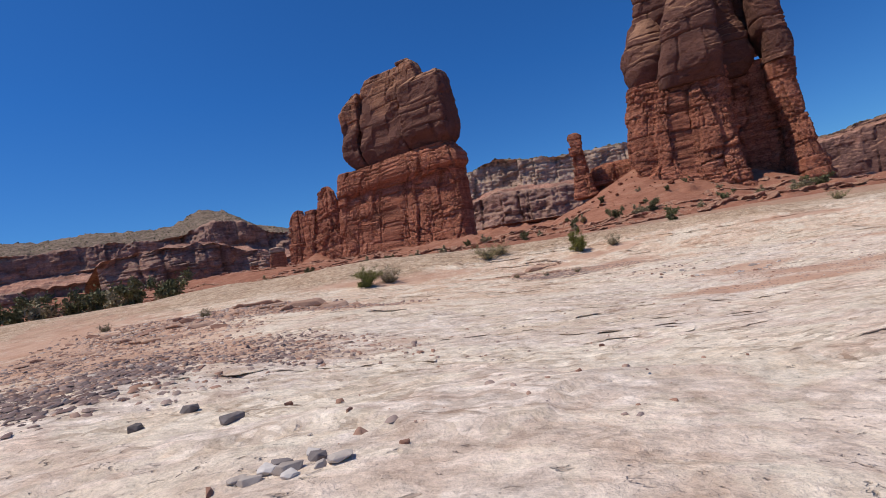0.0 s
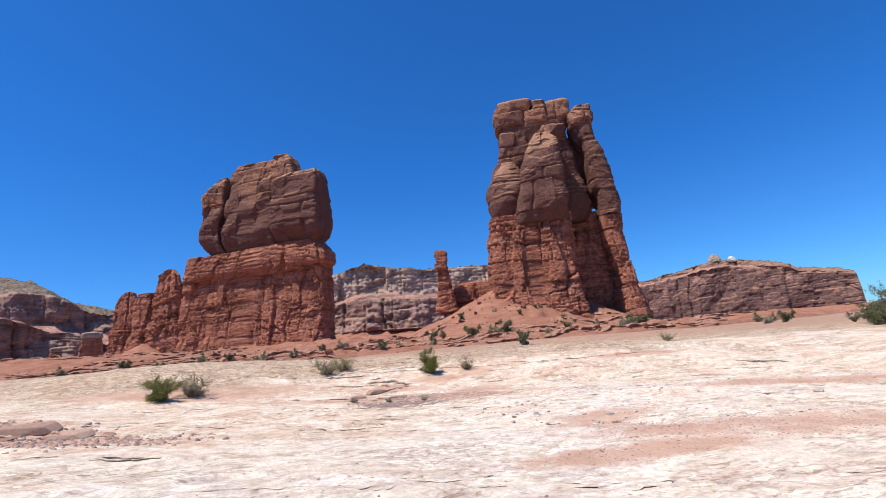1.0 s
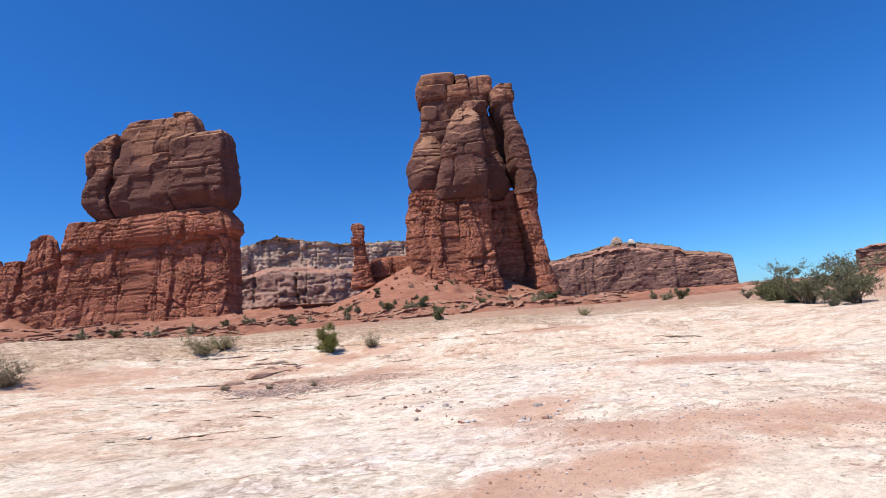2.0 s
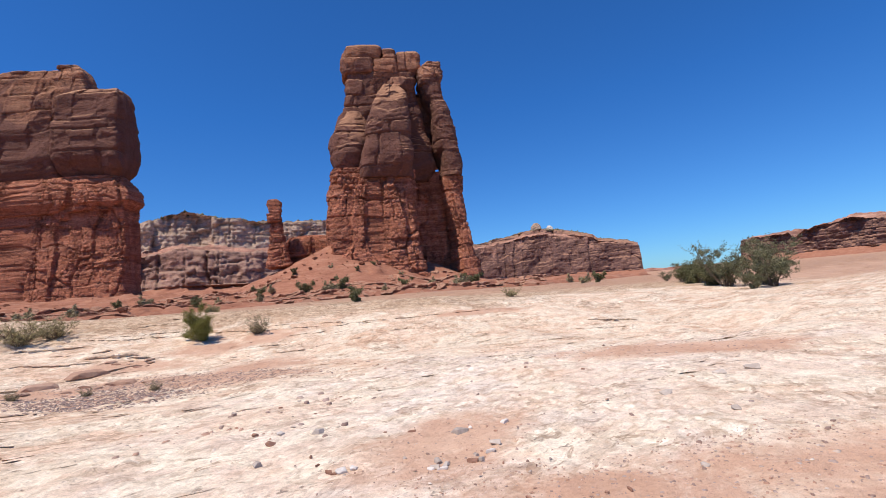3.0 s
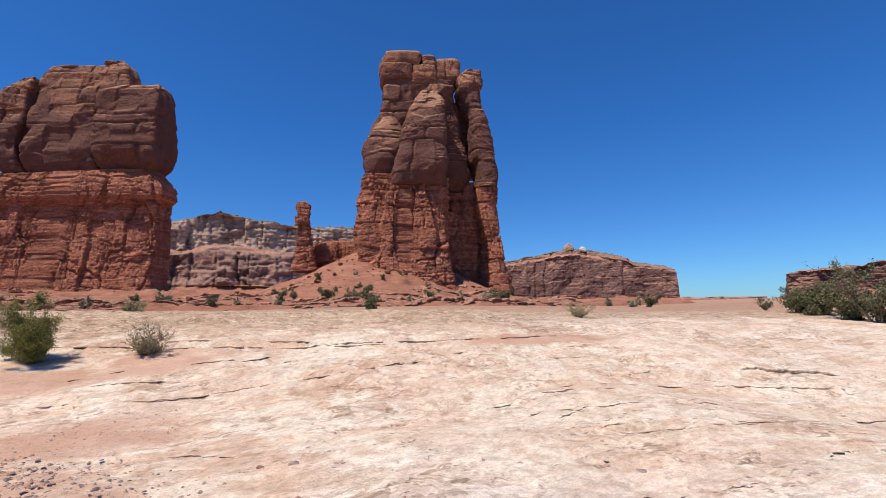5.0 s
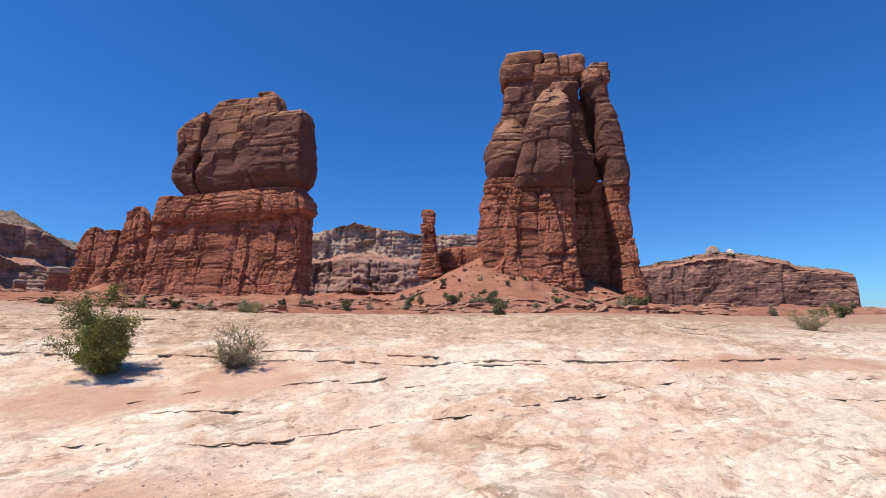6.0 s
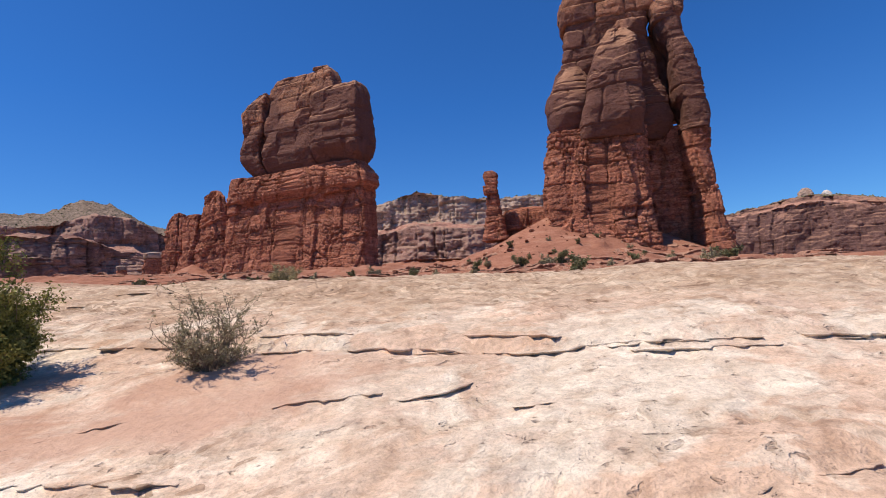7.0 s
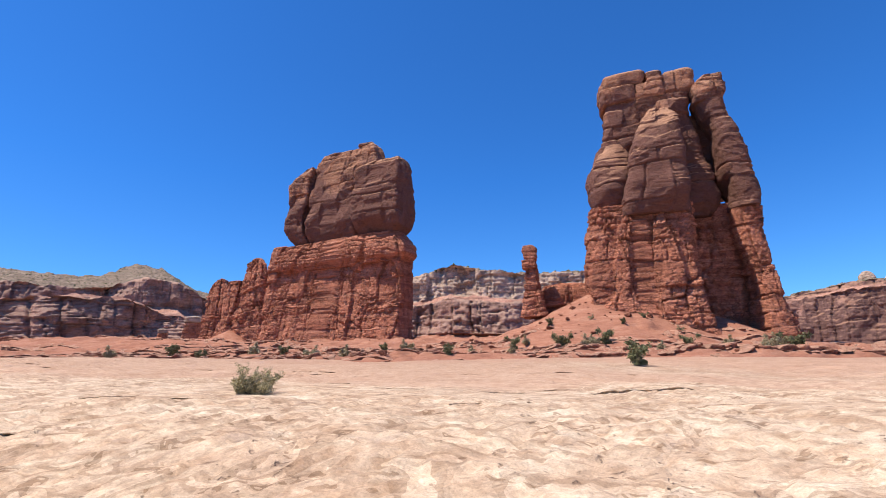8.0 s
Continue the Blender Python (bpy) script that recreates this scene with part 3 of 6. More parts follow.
# the lip along the swale's far side, in lengths, and the crack below it
for a, b, high, seed in ((3.6, 6.8, 0.13, 1), (6.2, 9.0, 0.11, 2), (8.6, 11.2, 0.16, 3), (10.4, 13.0, 0.13, 4), (12.0, 14.6, 0.11, 5), (13.6, 18.0, 0.10, 6)):
    xs = np.linspace(a, b, 12)
    ledge([(float(q), float(rim_line(q)) - 0.06) for q in xs], high * 0.42, 0.9, seed, 0.05, False)
    if seed in (1, 3, 4):
        ledge([(float(q), float(rim_line(q)) + 0.14) for q in xs[2:-5]], high * 0.25, 0.9, seed + 50, 0.03)
for a, b, high, seed in ((7.5, 9.6, 0.06, 7), (8.8, 11.0, 0.045, 8), (10.4, 12.2, 0.07, 9), (11.3, 13.4, 0.09, 10), (12.6, 15.6, 0.05, 11)):
    xs = np.linspace(a, b, 10)
    ledge([(float(q), float(crack_line(q)) - 0.04) for q in xs], high * (0.6 if b < 11.5 else 0.22), 0.6, seed)
for x, y, length, turn, bend, high, deep, seed in (
    (9.9, 24.05, 0.8, 2, 0, 0.045, 0.4, 12), (10.65, 23.95, 0.7, 14, 10, 0.06, 0.45, 13), (11.2, 23.6, 0.35, 0, 0, 0.06, 0.2, 14), (8.6, 23.45, 1.1, -12, 10, 0.07, 0.5, 15),
    (8.2, 24.1, 0.9, 18, 10, 0.05, 0.4, 16), (5.6, 27.9, 2.2, -6, 6, 0.10, 0.6, 17), (7.2, 28.6, 1.4, 3, 0, 0.06, 0.5, 18), (6.2, 26.6, 1.3, -10, 8, 0.08, 0.4, 19),
    (2.2, 7.9, 0.7, 5, -30, 0.07, 0.4, 47), (2.8, 4.65, 0.35, 20, -30, 0.04, 0.2, 48), (2.85, 3.3, 0.5, 12, 10, 0.06, 0.25, 49), 
    (14.6, 31.8, 1.7, -3, 6, 0.13, 0.8, 61), (11.6, 29.5, 1.0, 4, 6, 0.06, 0.5, 62), (7.6, 30.0, 1.3, -4, 6, 0.06, 0.5, 63),
    (4.7, 24.7, 1.5, -14, 8, 0.24, 0.8, 54), (5.5, 24.2, 1.1, -22, 8, 0.20, 0.7, 55), (4.0, 25.5, 1.8, -8, 6, 0.22, 0.8, 56), (3.2, 26.3, 2.0, -4, 8, 0.18, 0.8, 57), (20.0, 19.0, 2.4, -30, 10, 0.20, 0.9, 58), (17.4, 14.2, 2.0, -40, 10, 0.06, 0.6, 59),
    (2.8, 6.4, 1.6, -8, 8, 0.024, 0.4, 40), (0.2, 6.6, 1.8, 6, 8, 0.024, 0.4, 41),
    (-2.8, 4.6, 1.8, 10, 6, 0.024, 0.4, 43), (-3.6, 6.0, 2.2, -8, 6, 0.024, 0.5, 44), (4.4, 7.6, 1.4, -25, 8, 0.024, 0.3, 45),
    (-7.3, 18.0, 2.4, 8, 6, 0.22, 1.0, 20), (-4.6, 15.4, 1.9, 4, -8, 0.24, 0.9, 21), (-5.6, 16.6, 2.6, -10, 10, 0.16, 0.9, 22), (-3.3, 17.4, 2.4, -6, 6, 0.12, 0.8, 23),
    (-9.4, 15.2, 2.6, -18, 6, 0.14, 0.8, 24), (-8.0, 12.6, 2.2, -25, 8, 0.12, 0.7, 25), (1.5, 5.1, 0.7, 10, -40, 0.05, 0.25, 26), (2.3, 4.9, 0.5, 25, 20, 0.04, 0.2, 27),
    (3.5, 5.6, 0.8, -20, 10, 0.05, 0.3, 28), (12.7, 24.0, 1.2, -20, 8, 0.06, 0.4, 29), (2.0, 22.5, 3.0, -4, 4, 0.10, 0.8, 30), (-1.0, 21.0, 3.2, -6, 6, 0.10, 0.8, 31),
    (4.6, 23.4, 1.8, 12, 6, 0.12, 0.7, 32), (3.4, 24.6, 2.0, -8, 8, 0.12, 0.6, 33), (15.5, 17.2, 2.2, -28, 8, 0.03, 0.7, 34), (18.8, 18.6, 2.6, -35, 6, 0.06, 0.7, 35), (14.2, 18.9, 1.8, -25, 10, 0.025, 0.6, 36),
):
    ledge(run(x, y, length, turn, bend), high * (1.0 if 20 <= seed <= 25 else 0.55), deep, seed, 0.06 if 20 <= seed <= 25 else 0.04)
rng = np.random.default_rng(8)
for k in range(190):
    x, y = float(rng.uniform(-6, 19)), float(rng.uniform(4, 33))
    if y > 27:
        x, y = float(rng.uniform(-2, 26)), float(rng.uniform(27, 44))
    if sand_amount(np.array([x]), np.array([y]))[0] > 0.45:
        continue
    if 20 < y < 28 and 5 < x < 16 or 7 < y < 13 and 5 < x < 12:
        continue
    size = float(rng.uniform(0, 1)) ** 2
    ledge(run(x, y, 0.5 + 2.8 * size, float(rng.normal(-4 if y > 20 else -16, 9)), float(rng.normal(0, 8))), 0.006 + 0.018 * float(rng.uniform(0, 1)) ** 2, 0.25 + 0.5 * size, 100 + k, 0.03)


# ---------------------------------------------------------------- red benches and talus under the towers
def apron_height(x, y):
    """Stepped red benches that rise to the foot of the towers."""
    d = y + 0.10 * x + 5 * fbm(x / 30, y / 30, 0, 3, 71)
    z = -1.2 + 2.6 * smooth(104, 128, d) + 6.5 * smooth(132, 215, d) * (1 - 0.55 * smooth(60, 130, x)) + 4.0 * smooth(-30, -110, x) * smooth(150, 250, d)
    z = z + 0.35 * fbm(x / 14, y / 14, 0, 4, 72) * smooth(100, 130, d)
    # cones of loose soil
    loose = np.zeros_like(z)
    for cx, cy, top, fall in ((78.0, 181.0, 21.5, 0.47), (112.0, 168.0, 12.0, 0.42), (-74.0, 285.0, 17.0, 0.5)):
        r = np.hypot(x - cx, y - cy)
        cone = top - fall * r + (1.0 * fbm(x / 15, y / 15, 0, 3, 75) + 0.22 * fbm(x / 3, y / 3, 0, 3, 76)) * smooth(2, 20, r)
        loose = np.maximum(loose, smooth(-0.6, 1.2, cone - z))
        z = np.logaddexp(z * 2.2, cone * 2.2) / 2.2
    # thin beds in steps, buried where the soil is loose
    stepped = z
    for step, seed in ((1.3, 73), (0.55, 173)):
        q = z / step + 0.35 * fbm(x / 9, y / 9, 0, 3, seed) + 0.08 * fbm(x / 2, y / 2, 0, 2, seed + 5)
        n = np.floor(q)
        away = smooth(-0.2, 0.15, fbm(x / 16 + n * 1.7, y / 16, 0, 2, seed + 9))
        stepped = stepped + away * step * 0.8 * (n + smooth(0.84, 0.95, q - n) - q)
    show = 1 - loose * smooth(-0.25, 0.2, fbm(x / 12, y / 12, 0, 3, 79) + 0.25)
    z = z + (stepped - z) * show
    lump, edge, own = facets(x + 1.0 * fbm(x / 5, y / 5, 0, 2, 77), y, 5.0, 3.0, 78)
    z = z + show * ((own > 0.80) * (0.55 + 0.5 * lump) * (edge > 0.07)) + 0.07 * fbm(x / 1.4, y / 1.4, 0, 3, 74)
    edge = np.minimum.reduce([x + 190, (205 - x) * 0.2, y - 98, 330 - y])
    return z - 6.0 * (1 - smooth(0, 14, edge))


verts, quads, *_ = sheet(np.arange(-190, 235.1, 1.05), np.concatenate([np.arange(98, 200, 0.8), np.arange(200, 330.1, 1.6)]), apron_height)
apron = new("ground_bench", mesh_from("ground_bench", verts, quads, M_SOIL))
tagged(apron, "stepped red sandstone benches and loose red talus below the towers", "ground", kind="structure")


# ---------------------------------------------------------------- rock forms
def courses(s, z, thick, wide, seed):
    """Beds of uneven thickness, each cut into blocks of uneven length: the bed's and the block's number, and the distances in metres to bed seam and joint."""
    edges = np.cumsum(thick * (0.4 + 1.5 * table(seed, np.arange(260)) ** 1.6)) - 40
    bed = np.searchsorted(edges, z)
    dz = np.minimum(z - edges[np.clip(bed - 1, 0, 259)], edges[np.clip(bed, 0, 259)] - z)
    w = wide * (0.55 + 0.9 * table(seed + 1, bed))
    p = s / w + 7.3 * table(seed + 2, bed)

    def bound(i):
        return i + 0.6 * (table(seed + 3, i, bed) - 0.5)

    i = np.floor(p)
    i = np.where(p < bound(i), i - 1, np.where(p > bound(i + 1), i + 1, i))
    ds = np.minimum(p - bound(i), bound(i + 1) - p) * w
    return bed, table(seed + 4, i, bed), np.abs(dz), np.abs(ds)


def creased(p, q, seed):
    """Flat three-cornered faces that meet in sharp creases, from -1 to 1."""
    i, j = np.floor(p), np.floor(q)
    f, g = p - i, q - j
    v00, v11 = table(seed, i, j), table(seed, i + 1, j + 1)
    side = np.where(f > g, table(seed, i + 1, j), table(seed, i, j + 1))
    hi, lo = np.maximum(f, g), np.minimum(f, g)
    return 2 * (v00 * (1 - hi) + side * (hi - lo) + v11 * lo) - 1


def jointed(s, z, x, y, seed, rough=1.0):
    """Relief of the bedded lower rock: upright buttresses, beds in uneven ledges, and joints that cut the beds into blocks. Metres outward."""
    zw = z + 2.2 * fbm(x / 26, y / 26, z / 18, 3, seed) + 0.35 * fbm(x / 4, y / 4, z / 3, 2, seed + 11)
    sw = s + 1.2 * fbm(x / 6, y / 6, z / 14, 3, seed + 3)
    f, edge, own = facets(sw, zw, 8.5, 24.0, seed + 40)
    out = 2.3 * f - 1.3 * (own > 0.35) * np.exp(-(edge / 0.04) ** 2) + 0.7 * creased(sw / 3.5, zw / 14, seed + 45)
    tone = 0.14 * own
    broken = smooth(-0.22, 0.25, fbm(x / 12, y / 12, z / 8, 3, seed + 12))
    for k, (thick, wide, jut, seam, joint, gap) in enumerate(((6.5, 11.0, 1.4, 1.2, 0.8, 0.22), (2.0, 3.6, 1.05, 0.9, 0.9, 0.16), (0.75, 1.5, 0.55, 0.34, 0.36, 0.13))):
        bed, block, dz, ds = courses(sw + 5 * k, zw, thick, wide, seed + 60 + 10 * k)
        part = (1.0, 0.30 + 0.7 * broken, 0.35 + 0.65 * broken)[k]
        gone = smooth(-0.12, 0.28, fbm(s / (9, 5, 3)[k], bed * 3.7, 0.5, 2, seed + 97 + k))
        face = (0.25 + 0.45 * gone) * (table(seed + 95 + k, bed) - 0.5) + 0.7 * (block - 0.5)
        out = out + part * (jut * face - seam * gone * np.exp(-(dz / gap) ** 2) - joint * (block > 0.3) * np.exp(-(ds / gap) ** 2) - 0.10 * jut * np.exp(-ds / 0.35))
        tone = tone + (0.20, 0.22, 0.14)[k] * (0.6 * block + 0.4 * table(seed + 98, bed + 31 * k))
    return rough * (out + 0.16 * creased((s + 0.3 * z) / 0.9, z / 0.7, seed + 9) + 0.08 * fbm(x / 0.8, y / 0.8, z / 0.6, 2, seed + 9)), tone + 0.14


def massive(s, z, x, y, seed, rough=1.0):
    """Relief of the thick, varnished upper rock: broad flat faces, a few open seams, scars where plates have fallen off, thin bedding in places."""
    sw = s + 0.6 * fbm(x / 8, y / 8, z / 8, 3, seed + 5)
    zw = z + 1.5 * fbm(x / 16, y / 16, z / 12, 2, seed + 1) + 0.25 * fbm(x / 3, y / 3, z / 3, 2, seed + 2)
    patch = smooth(0.0, 0.40, fbm(x / 10, y / 10, z / 6, 3, seed + 8))
    out = 2.5 * creased(sw / 9.5, zw / 7.5, seed + 21) + (0.25 + 0.4 * patch) * creased(sw / 3.6, zw / 2.4, seed + 22) + 0.13 * (0.3 + patch) * creased(sw / 1.3, zw / 0.8, seed + 23)
    bed, block, dz, ds = courses(sw, zw, 7.0, 16.0, seed + 30)
    out = out + 1.5 * (block - 0.5) - 1.3 * (block > 0.4) * np.exp(-(dz / 0.28) ** 2) - 1.5 * (block > 0.55) * np.exp(-(ds / 0.30) ** 2)
    scar, edge, own = facets(sw + 1.2 * fbm(x / 3, y / 3, z / 3, 2, seed + 6), zw, 5.5, 3.6, seed + 50)
    out = out - (0.25 + 0.5 * own) * (own > 0.74) * smooth(0.0, 0.12, edge)
    thin, piece, tz, ts = courses(sw, zw + 0.5 * fbm(x / 7, y / 7, 0.5, 2, seed + 7), 0.8, 6.0, seed + 70)
    out = out + patch * (0.60 * (piece - 0.5) - 0.34 * np.exp(-(tz / 0.18) ** 2))
    tone = 0.30 + 0.26 * block + 0.12 * own + patch * 0.18 * (piece - 0.3) + 0.10 * fbm(s / 3, z / 12, 0.5, 3, seed + 13)
    return rough * (out + 0.05 * fbm(x / 1.2, y / 1.2, z / 0.7, 3, seed + 9)), tone


class Frame:
    """A plan frame: u to the right, v away, from an origin."""

    def __init__(self, ox, oy, ux, uy):
        k = math.hypot(ux, uy)
        self.o, self.u, self.v = (ox, oy), (ux / k, uy / k), (-uy / k, ux / k)

    def xy(self, u, v):
        return self.o[0] + u * self.u[0] + v * self.v[0], self.o[1] + u * self.u[1] + v * self.v[1]


def rock_form(name, fr, rows, relief, seed, material, step=0.5, power=4.5, dome=0.8, rough=1.0, under=0.25):
    """A rock whose plan at each height is a rounded rectangle: rows of (height, u from, u to, v from, v to)."""
    rows = np.array(rows, float)
    z0, z1 = rows[0, 0], rows[-1, 0]
    nz = max(6, int((z1 - z0) / (step * 0.88)))
    zs = np.linspace(z0, z1, nz)
    a, b, c, d = (np.interp(zs, rows[:, 0], rows[:, k]) for k in (1, 2, 3, 4))
    hu, hv = np.mean(b - a) / 2, np.mean(d - c) / 2
    th = np.linspace(0, 2 * np.pi, 4001)
    e = 2.0 / power
    px, py = hu * np.sign(np.cos(th)) * np.abs(np.cos(th)) ** e, hv * np.sign(np.sin(th)) * np.abs(np.sin(th)) ** e
    arc = np.concatenate([[0], np.cumsum(np.hypot(np.diff(px), np.diff(py)))])
    m = max(24, int(arc[-1] / step))
    s = np.arange(m) * arc[-1] / m
    th = np.interp(s, arc, th)
    cx, cy = np.cos(th), np.sin(th)
    X, Y = np.sign(cx) * np.abs(cx) ** e, np.sign(cy) * np.abs(cy) ** e
    nx, ny = np.sign(cx) * np.abs(cx) ** (2 - e) / hu, np.sign(cy) * np.abs(cy) ** (2 - e) / hv
    k = np.hypot(nx, ny)
    nx, ny = nx / k, ny / k
    rings = [(zs[i], a[i], b[i], c[i], d[i], 1.0) for i in range(nz)]
    steps_up = max(4, int(min(hu, hv) / step / 1.6))
    for i in range(1, steps_up + 1):
        f = i / steps_up
        rings.append((z1 + dome * math.sin(f * math.pi / 2), a[-1], b[-1], c[-1], d[-1], max(0.01, 1 - f ** 1.3)))
    for i in range(1, 7):
        f = i / 6
        rings.insert(0, (z0 - under * math.sin(f * math.pi / 2), a[0], b[0], c[0], d[0], max(0.01, 1 - f ** 1.3)))
    R = np.array(rings)
    zc = R[:, :1] + 0 * X
    U = (R[:, 1:2] + R[:, 2:3]) / 2 + (R[:, 2:3] - R[:, 1:2]) / 2 * R[:, 5:6] * X
    V = (R[:, 3:4] + R[:, 4:5]) / 2 + (R[:, 4:5] - R[:, 3:4]) / 2 * R[:, 5:6] * Y
    wx, wy = fr.xy(U, V)
    out, tone = relief(s[None, :] + 0 * zc, zc, wx, wy, seed, rough)
    # the seam of the ring closes smoothly
    blend = smooth(0, 4.0, np.minimum(s, arc[-1] - s))[None, :]
    out = out * blend + (1 - blend) * 0.3 * fbm(wx / 3, wy / 3, zc / 3, 3, seed + 3)
    fade = np.clip(R[:, 5:6], 0.0, 1.0)
    U = U + nx * out * fade
    V = V + ny * out * fade
    zc = zc + 0.12 * rough * fbm(wx / 2.5, wy / 2.5, zc / 2.5, 3, seed + 30) + 0.7 * (1 - fade) * fbm(wx / 5, wy / 5, 0.5, 3, seed + 31)
    wx, wy = fr.xy(U, V)
    n = len(rings)
    idx = np.arange(n * m).reshape(n, m)
    nxt = np.roll(idx, -1, axis=1)
    quads = np.stack([idx[:-1], nxt[:-1], nxt[1:], idx[1:]], -1).reshape(-1, 4)
    return toned(mesh_from(name, np.stack([wx, wy, zc], -1).reshape(-1, 3), quads, material, False), tone)


def toned(me, tone):
    """Gives each block of rock its own lighter or darker stone."""
    layer = me.attributes.new("tone", "FLOAT", "POINT")
    layer.data.foreach_set("value", np.clip(tone, 0, 1).ravel().astype(np.float32))
    return me


def rock_thing(name, x, y, label, category):
    ob = base_empty(name, x, y, 0)
    return tagged(ob, label, category)


def add_form(thing, name, me, label=""):
    """Hangs a mesh built in world metres under a thing."""
    me.transform(Matrix.Translation(-thing.location))
    return part_mesh(name, me, thing, label)


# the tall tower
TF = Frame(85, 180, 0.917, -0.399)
tower = rock_thing("rock_tower", 100, 180, "tall dark red sandstone tower split by a narrow chimney", "rock tower")
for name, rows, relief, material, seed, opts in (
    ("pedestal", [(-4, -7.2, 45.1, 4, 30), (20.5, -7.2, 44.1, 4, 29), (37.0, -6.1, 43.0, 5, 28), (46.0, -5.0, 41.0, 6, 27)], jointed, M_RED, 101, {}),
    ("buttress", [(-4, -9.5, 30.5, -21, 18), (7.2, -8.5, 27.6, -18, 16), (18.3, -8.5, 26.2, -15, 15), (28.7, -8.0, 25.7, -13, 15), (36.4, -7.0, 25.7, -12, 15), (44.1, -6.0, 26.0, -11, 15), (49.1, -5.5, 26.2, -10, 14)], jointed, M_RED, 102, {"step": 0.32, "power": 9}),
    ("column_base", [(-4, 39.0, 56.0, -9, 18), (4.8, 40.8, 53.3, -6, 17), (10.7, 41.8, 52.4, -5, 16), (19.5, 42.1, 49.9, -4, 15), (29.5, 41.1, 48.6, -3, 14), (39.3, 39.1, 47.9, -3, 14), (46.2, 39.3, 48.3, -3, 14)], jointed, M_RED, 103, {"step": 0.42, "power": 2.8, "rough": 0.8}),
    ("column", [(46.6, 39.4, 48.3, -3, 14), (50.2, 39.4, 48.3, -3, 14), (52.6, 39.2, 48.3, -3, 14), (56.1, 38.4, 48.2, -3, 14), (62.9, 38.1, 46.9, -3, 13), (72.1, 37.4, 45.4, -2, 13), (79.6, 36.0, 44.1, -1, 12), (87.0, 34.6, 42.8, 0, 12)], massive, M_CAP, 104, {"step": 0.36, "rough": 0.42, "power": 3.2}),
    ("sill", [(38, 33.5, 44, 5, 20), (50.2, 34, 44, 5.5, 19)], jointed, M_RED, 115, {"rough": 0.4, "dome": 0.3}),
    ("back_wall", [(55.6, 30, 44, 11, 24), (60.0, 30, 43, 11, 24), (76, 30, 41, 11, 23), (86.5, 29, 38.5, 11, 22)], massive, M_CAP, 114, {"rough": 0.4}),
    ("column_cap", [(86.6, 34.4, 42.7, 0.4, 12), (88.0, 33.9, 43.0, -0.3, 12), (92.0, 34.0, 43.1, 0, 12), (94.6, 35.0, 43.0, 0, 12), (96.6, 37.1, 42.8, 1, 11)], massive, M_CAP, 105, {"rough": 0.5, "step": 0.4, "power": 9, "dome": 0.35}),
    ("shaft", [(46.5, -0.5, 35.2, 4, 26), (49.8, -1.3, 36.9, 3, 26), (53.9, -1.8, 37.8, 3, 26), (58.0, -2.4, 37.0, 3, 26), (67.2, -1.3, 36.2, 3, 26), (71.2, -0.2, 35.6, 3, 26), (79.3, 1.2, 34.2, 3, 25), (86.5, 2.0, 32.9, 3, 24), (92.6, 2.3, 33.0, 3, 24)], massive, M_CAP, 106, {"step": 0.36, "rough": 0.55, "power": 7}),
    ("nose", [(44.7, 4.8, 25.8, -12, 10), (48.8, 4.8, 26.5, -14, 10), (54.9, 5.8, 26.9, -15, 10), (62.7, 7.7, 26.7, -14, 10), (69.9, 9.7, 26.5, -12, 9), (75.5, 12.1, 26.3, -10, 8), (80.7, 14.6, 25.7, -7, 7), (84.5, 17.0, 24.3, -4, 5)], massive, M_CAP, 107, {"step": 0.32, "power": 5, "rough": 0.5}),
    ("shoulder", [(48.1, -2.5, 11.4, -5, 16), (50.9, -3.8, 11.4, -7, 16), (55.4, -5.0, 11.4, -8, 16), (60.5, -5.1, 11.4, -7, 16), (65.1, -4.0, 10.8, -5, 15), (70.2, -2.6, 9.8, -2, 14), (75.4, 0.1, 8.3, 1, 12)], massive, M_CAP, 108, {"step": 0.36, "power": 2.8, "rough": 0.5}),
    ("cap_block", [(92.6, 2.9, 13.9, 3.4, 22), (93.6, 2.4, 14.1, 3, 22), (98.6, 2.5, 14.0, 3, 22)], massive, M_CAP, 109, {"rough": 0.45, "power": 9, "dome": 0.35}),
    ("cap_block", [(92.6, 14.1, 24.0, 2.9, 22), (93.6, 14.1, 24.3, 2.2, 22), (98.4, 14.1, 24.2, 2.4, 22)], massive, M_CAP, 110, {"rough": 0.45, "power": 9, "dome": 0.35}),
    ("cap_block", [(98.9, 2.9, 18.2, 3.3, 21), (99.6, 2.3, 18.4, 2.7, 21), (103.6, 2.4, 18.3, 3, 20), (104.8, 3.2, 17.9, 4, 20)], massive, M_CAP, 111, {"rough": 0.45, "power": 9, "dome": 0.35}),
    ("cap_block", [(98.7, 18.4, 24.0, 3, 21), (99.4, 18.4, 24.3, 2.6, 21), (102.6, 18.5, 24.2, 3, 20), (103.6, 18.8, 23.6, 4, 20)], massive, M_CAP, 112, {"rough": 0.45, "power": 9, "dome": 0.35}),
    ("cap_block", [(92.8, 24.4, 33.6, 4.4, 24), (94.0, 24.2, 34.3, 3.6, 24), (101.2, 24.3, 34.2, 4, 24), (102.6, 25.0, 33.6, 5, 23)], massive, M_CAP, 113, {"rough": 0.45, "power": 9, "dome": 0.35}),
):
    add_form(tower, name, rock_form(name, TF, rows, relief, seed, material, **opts))

